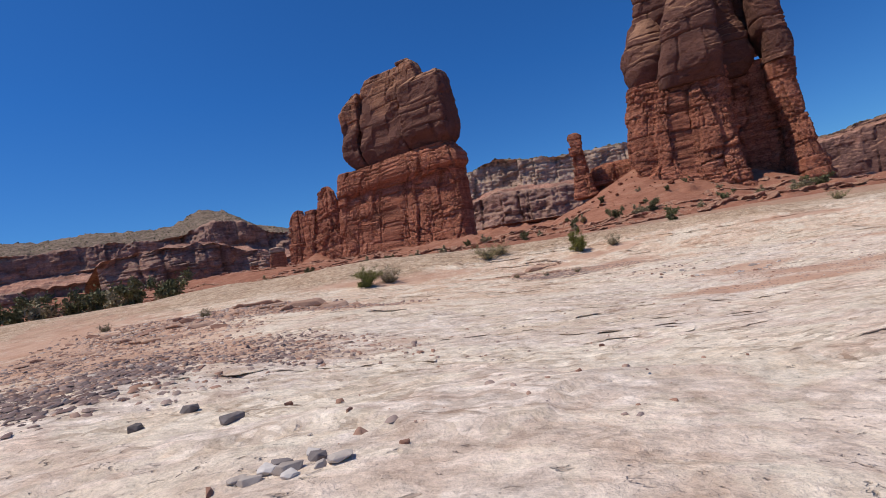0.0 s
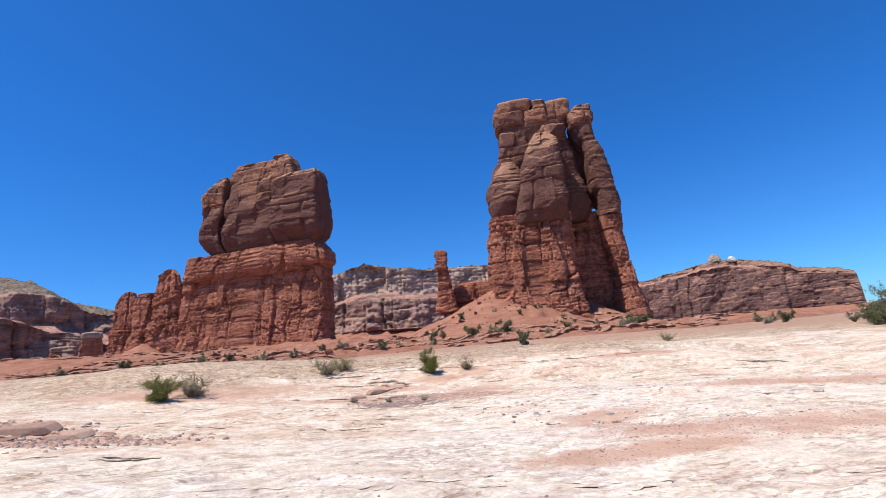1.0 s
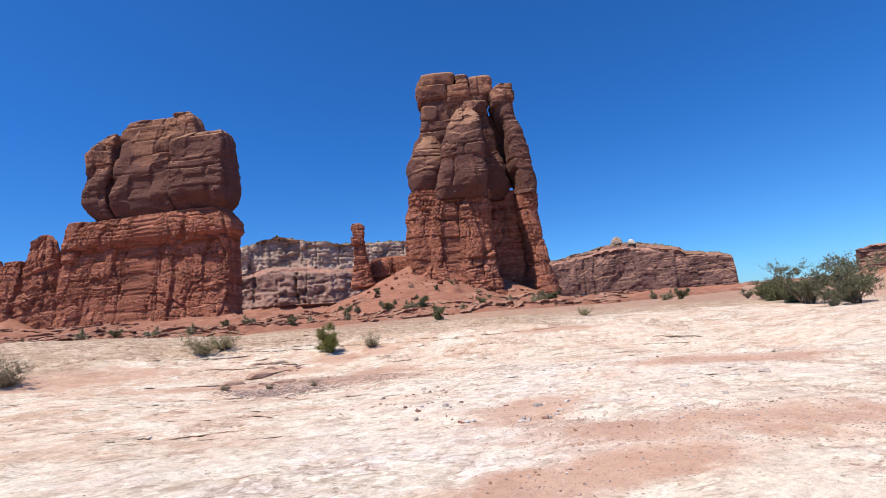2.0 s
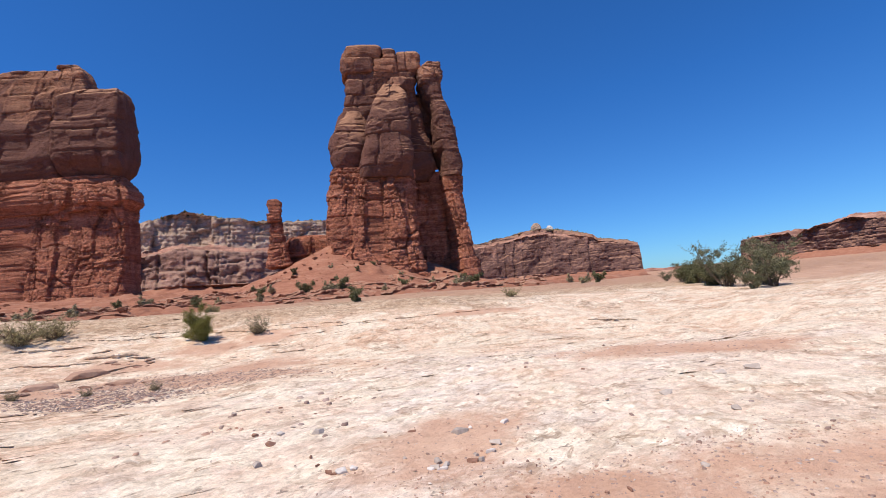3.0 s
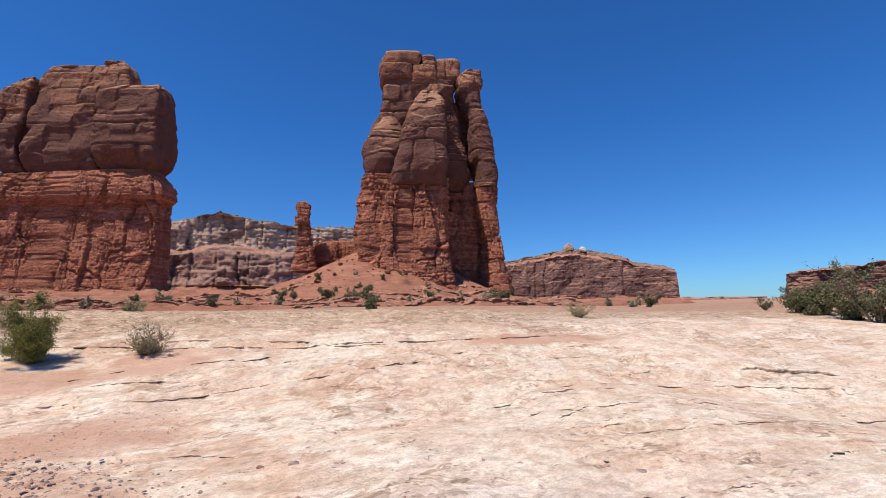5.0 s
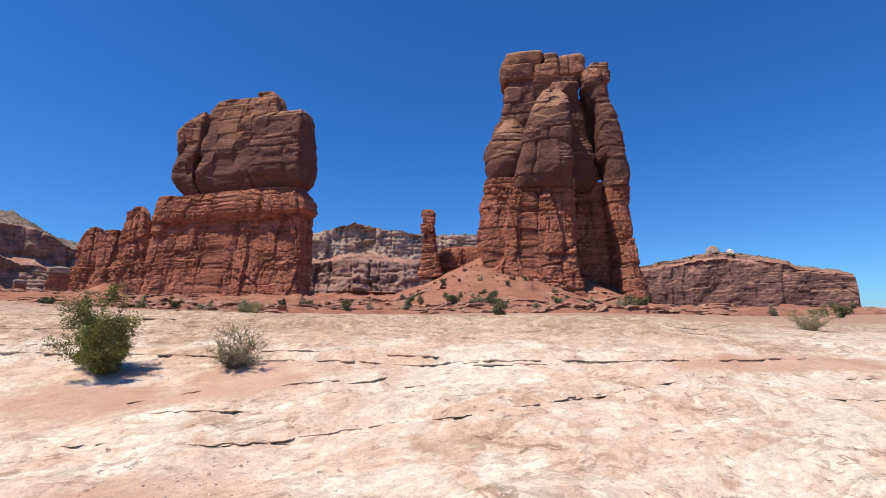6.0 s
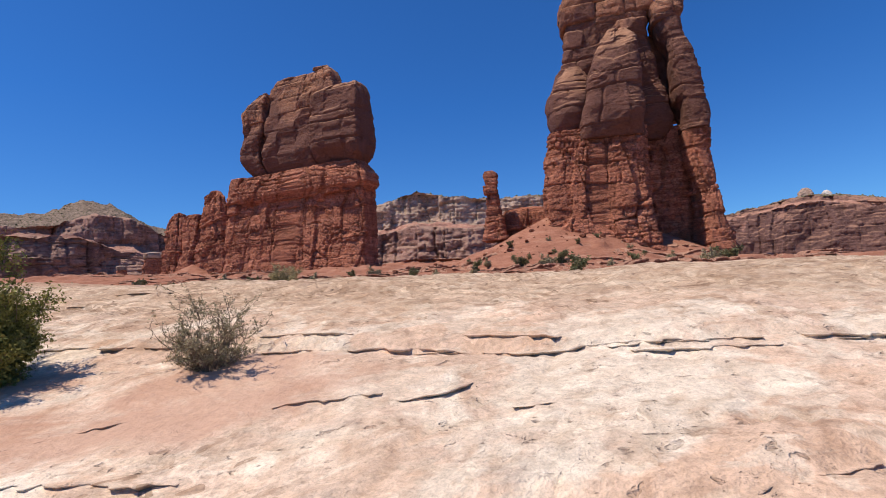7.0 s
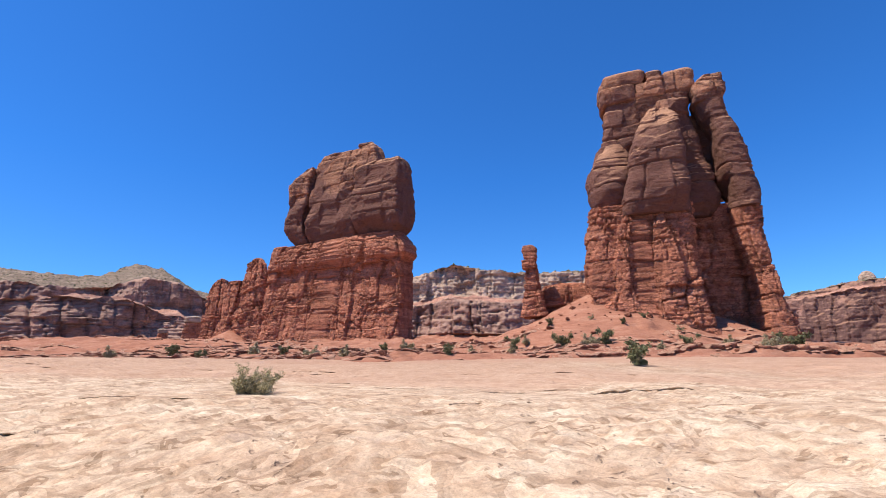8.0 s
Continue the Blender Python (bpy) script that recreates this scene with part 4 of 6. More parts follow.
# the thin spire and its wall
spire = rock_thing("rock_spire", 62, 194, "thin stacked red sandstone spire on a low broken wall", "rock spire")
for name, rows, seed, opts in (
    ("foot", [(14, -31.4, -23.0, -4, 8), (19.0, -30.6, -23.8, -3.5, 7), (23.0, -30.2, -24.3, -3, 6)], 121, {"rough": 0.6, "dome": 0.2, "step": 0.3, "power": 7}),
    ("stacked_block", [(23.0, -29.9, -24.8, -2.8, 4), (25.2, -30.2, -24.5, -3.0, 4), (26.6, -29.8, -24.9, -2.6, 4)], 124, {"rough": 0.45, "dome": 0.15, "step": 0.22, "power": 8}),
    ("stacked_block", [(26.7, -29.6, -25.2, -2.4, 3.6), (28.6, -29.9, -25.0, -2.5, 3.8), (31.2, -29.4, -24.9, -2.4, 3.4)], 125, {"rough": 0.45, "dome": 0.15, "step": 0.22, "power": 8}),
    ("stacked_block", [(31.3, -29.8, -25.4, -2.2, 3.0), (32.2, -30.1, -25.2, -2.3, 3.2), (34.4, -30.0, -25.5, -2.2, 3.0)], 126, {"rough": 0.45, "dome": 0.15, "step": 0.22, "power": 8}),
    ("stacked_block", [(34.5, -29.5, -25.2, -2.1, 2.8), (36.0, -29.4, -25.0, -2.2, 2.9), (36.9, -29.3, -25.2, -2.1, 2.8)], 127, {"rough": 0.45, "dome": 0.15, "step": 0.22, "power": 8}),
    ("cap_block", [(37.0, -30.0, -25.2, -2.3, 2.9), (37.6, -30.4, -24.9, -2.4, 3), (38.7, -30.5, -25.0, -2.3, 2.9), (39.8, -30.0, -26.2, -2.0, 2.5)], 122, {"rough": 0.35, "step": 0.22, "power": 9, "dome": 0.15}),
    ("wall", [(10, -27.0, -1.9, 4, 14), (20.9, -25.9, -2.9, 4.5, 13), (24.1, -24.9, -4.0, 5, 12.5), (25.6, -23.8, -5.0, 5.5, 12)], 123, {"rough": 0.75, "dome": 0.8, "step": 0.4}),
):
    add_form(spire, name, rock_form(name, TF, rows, jointed, seed, M_RED, **opts))

# the broad butte
BF = Frame(17, 230, 0.842, -0.539)
butte = rock_thing("rock_butte", -20, 255, "broad red sandstone butte with a dark block of caprock", "rock butte")
for name, rows, relief, material, seed, opts in (
    ("pedestal", [(-4, -95, -4.0, -5, 18), (7.9, -91.9, -5.2, -2, 17), (16.0, -90.4, -6.2, 0, 16), (30.3, -89.3, -6.2, 1, 15), (38.4, -88.3, -6.2, 1.5, 15), (44.4, -86.2, -6.2, 1.5, 15)],
     jointed, M_RED, 131, {"step": 0.36, "power": 9, "rough": 0.8}),
    ("rim_bed", [(43.9, -85.2, -5.2, 1.5, 15), (47.0, -83.1, -2.5, -0.5, 16), (51.0, -82.0, -3.3, -0.5, 16), (55.2, -78.9, -5.7, 0.5, 15), (58.1, -76.9, -8.3, 2, 14)],
     jointed, M_RED, 132, {"step": 0.36, "power": 9, "rough": 0.75}),
    ("corner_block", [(40.1, -87.2, -79.0, 0, 14), (48.1, -86.2, -77.0, 0, 13), (54.1, -84.6, -77.0, 0, 12), (58.3, -83.1, -74.9, 1, 11)], jointed, M_RED, 133, {"rough": 0.6}),
    ("cap_block", [(58.6, -70.7, -62.6, 4, 13), (62.3, -73.4, -62.9, 1.5, 14), (66.6, -74.8, -63.0, 0, 14), (76.1, -74.7, -62.2, 0, 14), (84.0, -72.5, -60.6, 0.5, 14)],
     massive, M_CAP, 134, {"rough": 0.5, "power": 14}),
    ("cap_block", [(84.2, -72.6, -60.4, 0.8, 13), (90.6, -72.9, -60.4, 0.8, 13), (93.9, -71.8, -59.9, 1.5, 13), (99.3, -65.5, -59.9, 3, 12)], massive, M_CAP, 135, {"rough": 0.5, "power": 14, "dome": 0.35}),
    ("cap_block", [(57.6, -61.4, -32.2, 4.5, 13), (61.5, -61.8, -31.9, 1.6, 14), (66.5, -61.8, -31.9, 0.4, 14), (78.0, -60.6, -31.8, 0.4, 14), (86.1, -59.4, -32.0, 1.4, 14)],
     massive, M_CAP, 148, {"rough": 0.5, "power": 14}),
    ("cap_block", [(86.3, -60.0, -31.4, 2, 14), (93.9, -59.6, -30.9, 3.5, 14), (100.5, -58.0, -29.8, 4.5, 14), (105.2, -54.9, -28.8, 6, 13)], massive, M_CAP, 137, {"rough": 0.5, "power": 14, "dome": 0.35}),
    ("cap_block", [(57.4, -29.5, -9.5, 4.5, 13), (60.5, -30.6, -6.5, 1.0, 14), (65.0, -30.8, -5.3, -1.6, 15), (77.5, -30.8, -5.3, -1.6, 15), (84.7, -30.6, -5.0, -1.3, 15), (91.1, -28.6, -5.6, -0.6, 14), (94.0, -23.2, -6.7, 2, 13)], massive, M_CAP, 138, {"rough": 0.5, "power": 14, "dome": 0.35}),
    ("cap_block", [(87.1, -39.5, -18.7, 2, 13), (93.4, -38.4, -19.7, 2.5, 13), (100.3, -35.3, -21.3, 4, 12.5), (104.4, -33.2, -22.9, 5, 12), (106.7, -30.6, -24.9, 6, 11)], massive, M_CAP, 139, {"rough": 0.5, "power": 14, "dome": 0.35}),
    ("summit_slab", [(105.6, -32.5, -24.5, 5.0, 11), (106.4, -32.0, -25.5, 4.8, 11), (106.9, -31.0, -27.5, 5.4, 10)], massive, M_MESA, 144, {"rough": 0.25, "step": 0.3, "power": 6, "dome": 0.2}),
    ("summit_slab", [(104.4, -55.5, -44.0, 5.4, 12), (105.0, -55.8, -43.0, 5.2, 12), (105.5, -53.0, -46.0, 5.6, 11)], massive, M_MESA, 145, {"rough": 0.25, "step": 0.3, "power": 6, "dome": 0.2}),
    ("pillar", [(-4, -115, -85, -4, 14), (14.0, -111.0, -87.2, -1, 13), (26.1, -110.0, -88.3, 0, 12), (38.3, -108.4, -90.3, 1, 11), (46.5, -107.4, -90.9, 2, 10), (51.8, -105.8, -92.4, 2.5, 9), (54.5, -100.7, -95.0, 3.5, 8)], jointed, M_RED, 141, {"step": 0.44, "power": 3}),
    ("pillar", [(-4, -127, -103, -3, 14), (14.1, -123.4, -104.8, 0, 13), (30.2, -121.3, -105.8, 1, 12), (39.5, -120.3, -107.4, 2, 11), (43.7, -117.2, -108.4, 3, 10)], jointed, M_RED, 142, {"step": 0.44, "power": 2.6}),
    ("pillar", [(-4, -140, -118, -3, 14), (14.1, -136.8, -119.8, 0, 13), (31.2, -134.8, -120.3, 1, 12), (40.5, -133.7, -121.3, 2, 11), (45.9, -128.6, -123.4, 4, 9)], jointed, M_RED, 143, {"step": 0.44, "power": 2.6}),
):
    add_form(butte, name, rock_form(name, BF, rows, relief, seed, material, **opts))

# stubby pillars beyond the butte's end
for i, (az, dist, wide, high, foot) in enumerate(((-18.75, 402, 14, 32.6, 8), (-21.4, 402, 7.5, 24.0, 8))):
    a = radians(az)
    fr = Frame(dist * math.sin(a), dist * math.cos(a), math.cos(a), -math.sin(a))
    stub = rock_thing("rock_pillar", fr.o[0], fr.o[1], "stubby red sandstone pillar with a flat pale cap", "rock pillar")
    top = high * 0.86
    add_form(stub, "shaft", rock_form("shaft", fr, [(-2, -wide * 0.7, wide * 0.7, -5, 5), (foot + 4, -wide * 0.55, wide * 0.5, -4, 4), (top, -wide * 0.38, wide * 0.4, -3, 3)], jointed, 151 + i, M_RED, step=0.5, rough=0.5))
    add_form(stub, "cap_block", rock_form("cap_block", fr, [(top + 0.5, -wide * 0.42, wide * 0.44, -3.3, 3.3), (high - 0.6, -wide * 0.42, wide * 0.42, -3.2, 3.2)], massive, 155 + i, M_PALE, step=0.5, rough=0.3))


# ---------------------------------------------------------------- far mesas
def mesa_grid(p, q, tops, profile, seed, rough=1.0, bedded=1.0, step=1.2, rows=100):
    """Points of a cliff front from p to q in the plan, row by row up its profile of (share of the height, metres set back, cliff or not)."""
    p, q = np.array(p, float), np.array(q, float)
    length = np.linalg.norm(q - p)
    du = (q - p) / length
    dv = np.array([-du[1], du[0]])
    if dv @ (p + q) < 0:
        dv = -dv
    nu = int(length / step)
    f = np.linspace(0, 1, nu)
    top = np.interp(f, [a for a, _ in tops], [b for _, b in tops])
    ph, ps, pc = (np.array([r[k] for r in profile], float) for k in range(3))
    arc = np.concatenate([[0], np.cumsum(np.hypot(np.diff(ph) * top.mean(), np.diff(ps) * 0.35))])
    t = np.linspace(0, arc[-1], rows)
    gh, gs = np.interp(t, arc, ph), np.interp(t, arc, ps)
    tier = np.clip(np.searchsorted(arc, t, side="right") - 1, 0, len(ph) - 2)
    cliff = pc[tier][:, None]
    S = f[None, :] * length + 0 * gh[:, None]
    Z = gh[:, None] * top[None, :]
    tier = tier[:, None] + 0 * S
    wander = 3 * fbm(S / 25, 0.2, Z / 40, 2, seed + 4)
    out = 16 * np.abs(fbm(S / 110, seed, 0.5, 2, seed)) + 6 * fbm(S / 30, tier * 7.1, 0.5, 2, seed + 1)
    tone = 0.10 + 0.2 * fbm(S / 12, tier, Z / 6, 3, seed + 61)
    for width, jut, deep, k in ((58, 14, 4.0, 10), (23, 5.0, 2.6, 15)):
        sw = (S + wander) / width + tier * 0.37
        cell = np.floor(sw)
        j = 0.35 * (table(seed + k, cell, tier) - 0.5)
        cell = np.floor(sw + j)
        g = sw + j - cell
        ds = np.minimum(g, 1 - g) * width
        tone = tone + 0.13 * table(seed + k + 5, cell, tier)
        out = out + cliff * (jut * (table(seed + k + 1, cell, tier) - 0.5) - deep * smooth(0.45, 0.8, table(seed + k + 2, cell, tier)) * np.exp(-(ds / (0.03 * width + 0.3)) ** 2))
    for wide, tall, jut, k in ((30, 36, 12.0, 20), (13, 12.0, 3.0, 30)):
        g, edge, own = facets(S + wander + 13 * tier, Z + wander * 0.4, wide, tall, seed + k)
        plane = creased((S + wander) / wide + 0.37 * tier, Z / tall, seed + k + 3)
        out = out + (0.15 + 0.85 * cliff) * (0.25 * jut * g + 0.65 * jut * plane - 0.14 * jut * (own > 0.6) * np.exp(-(edge / 0.05) ** 2))
        tone = tone + (0.22 if k == 30 else 0.12) * own
    for thick, wide, jut, k in ((8.0, 13.0, 3.6, 70), (3.0, 5.5, 1.7, 80)):
        bed, block, dz, ds = courses(S + wander + 9 * tier, Z + 0.6 * wander, thick, wide, seed + k)
        out = out + cliff * (jut * (block - 0.5) - 0.5 * jut * (table(seed + k + 7, bed) > 0.4) * np.exp(-(dz / 0.5) ** 2) - 0.5 * jut * (block > 0.6) * np.exp(-(ds / 0.5) ** 2))
        tone = tone + 0.16 * block
    bedz = Z + 2.0 * fbm(S / 50, 0.7, Z / 20, 2, seed + 2)
    beds = np.cumsum(1.5 + 15 * table(seed + 9, np.arange(40)) ** 2) - 10
    bed = np.searchsorted(beds, bedz)
    g = np.minimum(bedz - beds[np.clip(bed - 1, 0, 39)], beds[np.clip(bed, 0, 39)] - bedz)
    seam = smooth(-0.2, 0.3, fbm(S / 40, bed * 2.3, 0.5, 2, seed + 6))
    tone = tone + 0.2 * table(seed + 62, bed)
    out = out + bedded * cliff * (2.0 * (table(seed + 3, bed) - 0.5) - 1.6 * seam * np.exp(-(g / 0.7) ** 2))
    out = out + (0.4 + 0.6 * cliff) * 0.8 * creased(S / 3.1, Z / 2.3, seed + 7)
    V = gs[:, None] - rough * out
    Z = Z + (1 - cliff) * 2.0 * fbm(S / 9, V / 9, 0, 3, seed + 8) * smooth(0.02, 0.2, gh)[:, None]
    return p[0] + du[0] * S + dv[0] * V, p[1] + du[1] * S + dv[1] * V, Z, tier[:, 0].astype(int), dv, tone


def polar(az, dist):
    return dist * math.sin(radians(az)), dist * math.cos(radians(az))


def mesa_tops(p, q, marks, back):
    """Heights along the line from p to q for a skyline at the given azimuths and elevations, the top standing back by so much."""
    out = []
    for az, el in marks:
        w = np.array([math.sin(radians(az)), math.cos(radians(az))])
        d = np.array(q) - np.array(p)
        k = np.linalg.solve(np.array([w, -d]).T, np.array(p))
        out.append((k[1], (k[0] + back) * math.tan(radians(el))))
    return sorted(out)


def mesa(a, b, marks, profile, names, seed, label, rough=1.0, bedded=1.0, back_run=160):
    """profile: (share of the height, set back, cliff). names: for each tier between two profile rows, its part's name and material."""
    p, q = polar(*a), polar(*b)
    thing = rock_thing("mesa", (p[0] + q[0]) / 2, (p[1] + q[1]) / 2, label, "mesa")
    X, Y, Z, tier, dv, tone = mesa_grid(p, q, mesa_tops(p, q, marks, profile[-1][1] - 10), profile, seed, rough, bedded)
    for k, (name, material) in enumerate(names):
        rows = np.where(tier == k)[0]
        rows = np.arange(rows[0], min(rows[-1] + 2, len(tier)))
        x, y, z, w = X[rows], Y[rows], Z[rows], tone[rows]
        if k == len(names) - 1:
            xb, yb = x[-1] + dv[0] * back_run, y[-1] + dv[1] * back_run
            x, y, z = np.vstack([x, xb, xb]), np.vstack([y, yb, yb]), np.vstack([z, z[-1] - 4, z[-1] * 0 - 5])
            w = np.vstack([w, w[-1], w[-1]])
        n, m = x.shape
        idx = np.arange(n * m).reshape(n, m)
        quads = np.stack([idx[:-1, :-1], idx[:-1, 1:], idx[1:, 1:], idx[1:, :-1]], -1).reshape(-1, 4)
        add_form(thing, name, toned(mesh_from(name, np.stack([x, y, z], -1).reshape(-1, 3), quads, material, False), w))
    top = np.where(tier == len(names) - 1)[0]
    return thing, (X[top], Y[top], Z[top])


M1, R1 = mesa((-1, 500), (27, 500), [(-1, 8.4), (2.2, 8.7), (4.4, 9.3), (7.6, 10.1), (10.8, 9.5), (14.4, 9.05), (19.4, 9.0), (22.5, 9.0), (27, 8.6)],
              [(-0.05, -60, 0), (0.22, -10, 1), (0.57, 4, 0), (0.62, 20, 1), (0.94, 28, 0), (1.0, 70, 0)],
              [("talus_slope", M_SOIL), ("lower_cliff", M_LOW), ("ledge", M_BENCH), ("upper_cliff", M_PALE), ("top_slope", M_SCRUB)], 201,
              "pale grey and tan layered mesa cliff behind the towers")
M2, R2 = mesa((33, 820), (57.8, 790), [(33, 4.6), (40, 5.0), (44.4, 5.75), (47.1, 6.1), (49.6, 5.65), (53.1, 4.75), (53.6, 4.25), (56.7, 3.65), (57.8, 3.3)],
              [(-0.05, -50, 0), (0.08, -8, 1), (0.84, 6, 0), (0.87, 16, 1), (0.95, 22, 0), (1.0, 60, 0)],
              [("talus_slope", M_SOIL), ("cliff", M_MESA), ("ledge", M_BENCH), ("rim", M_MESA), ("top_slope", M_SCRUB)], 202,
              "dark brown varnished mesa cliff with a flat scrubby top", rough=0.6, bedded=0.4)
M3, R3 = mesa((67.6, 900), (100, 800), [(67.6, 2.5), (71.2, 2.75), (71.5, 2.2), (72.4, 2.8), (75.8, 3.6), (78.8, 3.05), (84, 3.6), (100, 3.8)],
              [(-0.05, -50, 0), (0.14, -8, 1), (0.86, 4, 0), (1.0, 50, 0)],
              [("talus_slope", M_SOIL), ("cliff", M_MESA), ("top_slope", M_BENCH)], 203,
              "long low red brown mesa with a rounded orange top", bedded=0.5)
M4, R4 = mesa((-64, 950), (-9, 950), [(-64, 8.2), (-46, 8.3), (-40, 8.15), (-35, 8.55), (-31, 8.2), (-28, 8.4), (-26, 9.4), (-24.8, 9.75), (-22.5, 9.35), (-19, 7.5), (-15, 6.6), (-9, 6.2)],
              [(-0.05, -140, 0), (0.30, -60, 1), (0.40, -54, 0), (0.52, -14, 1), (0.78, -6, 0), (1.0, 90, 0)],
              [("talus_slope", M_SOIL), ("lower_cliff", M_LOW), ("bench", M_BENCH), ("upper_cliff", M_LOW), ("top_slope", M_SCRUB)], 204,
              "dark layered mesa with a scrub covered slope and peaked top")
M5, R5 = mesa((-35.5, 470), (-19.5, 500), [(-35.5, 5.2), (-35, 5.6), (-31, 6.1), (-28, 6.25), (-25, 6.2), (-21.8, 5.0), (-19.5, 4.4)],
              [(-0.05, -40, 0), (0.28, -6, 1), (0.94, 6, 0), (1.0, 40, 0)],
              [("talus_slope", M_SOIL), ("cliff", M_LOW), ("top_slope", M_BENCH)], 205,
              "low dark red cliff in front of a mesa", bedded=0.4)

M6, R6 = mesa((57.5, 2400), (66, 2400), [(57.5, 0.26), (59, 0.34), (60, 0.22), (62, 0.28), (63, 0.2), (66, 0.16)],
              [(-0.3, -50, 0), (0.1, -8, 1), (0.9, 4, 0), (1.0, 40, 0)],
              [("talus_slope", M_BENCH), ("cliff", M_BENCH), ("top_slope", M_BENCH)], 206, "thin line of low pink mesas on the horizon", bedded=0.5)

# knobs on the dark mesa's top
for az, el, wide, high, material, label in ((46.9, 6.0, 20, 14, M_PALE, "tan rock knob on the mesa top"), (48.4, 5.85, 14, 8, M_WHITE, "white rounded rock knob on the mesa top")):
    d = 872.0
    fr = Frame(*polar(az, d), math.cos(radians(az)), -math.sin(radians(az)))
    foot = d * math.tan(radians(el))
    knob = rock_thing("rock_mound", fr.o[0], fr.o[1], label, "rock")
    add_form(knob, "dome", rock_form("dome", fr, [(foot - 18, -wide * 0.6, wide * 0.6, -8, 8), (foot + high * 0.25, -wide * 0.45, wide * 0.45, -7, 7), (foot + high * 0.6, -wide * 0.3, wide * 0.3, -5, 5)], massive, 331, material, step=0.8, dome=high * 0.25, rough=0.9, power=2.5))


def rim_scrub(name, label, rims, seed, per_metre=0.22):
    """Small dark trees and bushes along the mesa tops, as one mesh."""
    rng = np.random.default_rng(seed)
    base = np.array([(1, 0, 0), (-1, 0, 0), (0, 1, 0), (0, -1, 0), (0, 0, 1), (0, 0, -0.6)], float)
    faces = np.array([(0, 2, 4), (2, 1, 4), (1, 3, 4), (3, 0, 4), (2, 0, 5), (1, 2, 5), (3, 1, 5), (0, 3, 5)])
    pts = []
    for x, y, z in rims:
        n = int(x.shape[1] * per_metre * 10)
        i, k = rng.integers(0, x.shape[0], n), rng.integers(0, x.shape[1], n)
        pts.append(np.stack([x[i, k], y[i, k], z[i, k] - 0.5], -1))
    pts = np.vstack(pts)
    n = len(pts)
    r = 0.5 + 1.2 * rng.uniform(0, 1, n) ** 2
    v = (base[None] * rng.uniform(0.6, 1.3, (n, 6, 1)) + rng.normal(0, 0.2, (n, 6, 3))) * r[:, None, None] + pts[:, None, :] + np.array([0, 0, 0.5])
    tris = (faces[None] + (np.arange(n) * 6)[:, None, None]).reshape(-1, 3)
    return tagged(new(name, mesh_from(name, v.reshape(-1, 3), None, M_JUNIPER, False, tris)), label, "scrub", kind="stuff")


rim_scrub("scrub", "dark scattered scrub along the mesa rims", (R1, R2, R4), 9)


# ---------------------------------------------------------------- shrubs
def tube(path, radii, sides=3):
    """Vertices and quads of a tapered twig."""
    verts, quads = [], []
    for i, (p, r) in enumerate(zip(path, radii)):
        w = (path[min(i + 1, len(path) - 1)] - path[max(i - 1, 0)])
        w = w / (np.linalg.norm(w) + 1e-9)
        a = np.cross(w, (0.31, 0.87, 0.38))
        a = a / (np.linalg.norm(a) + 1e-9)
        b = np.cross(w, a)
        for k in range(sides):
            t = 2 * math.pi * k / sides
            verts.append(p + r * (a * math.cos(t) + b * math.sin(t)))
    for i in range(len(path) - 1):
        for k in range(sides):
            n = (k + 1) % sides
            quads.append((i * sides + k, i * sides + n, (i + 1) * sides + n, (i + 1) * sides + k))
    return verts, quads


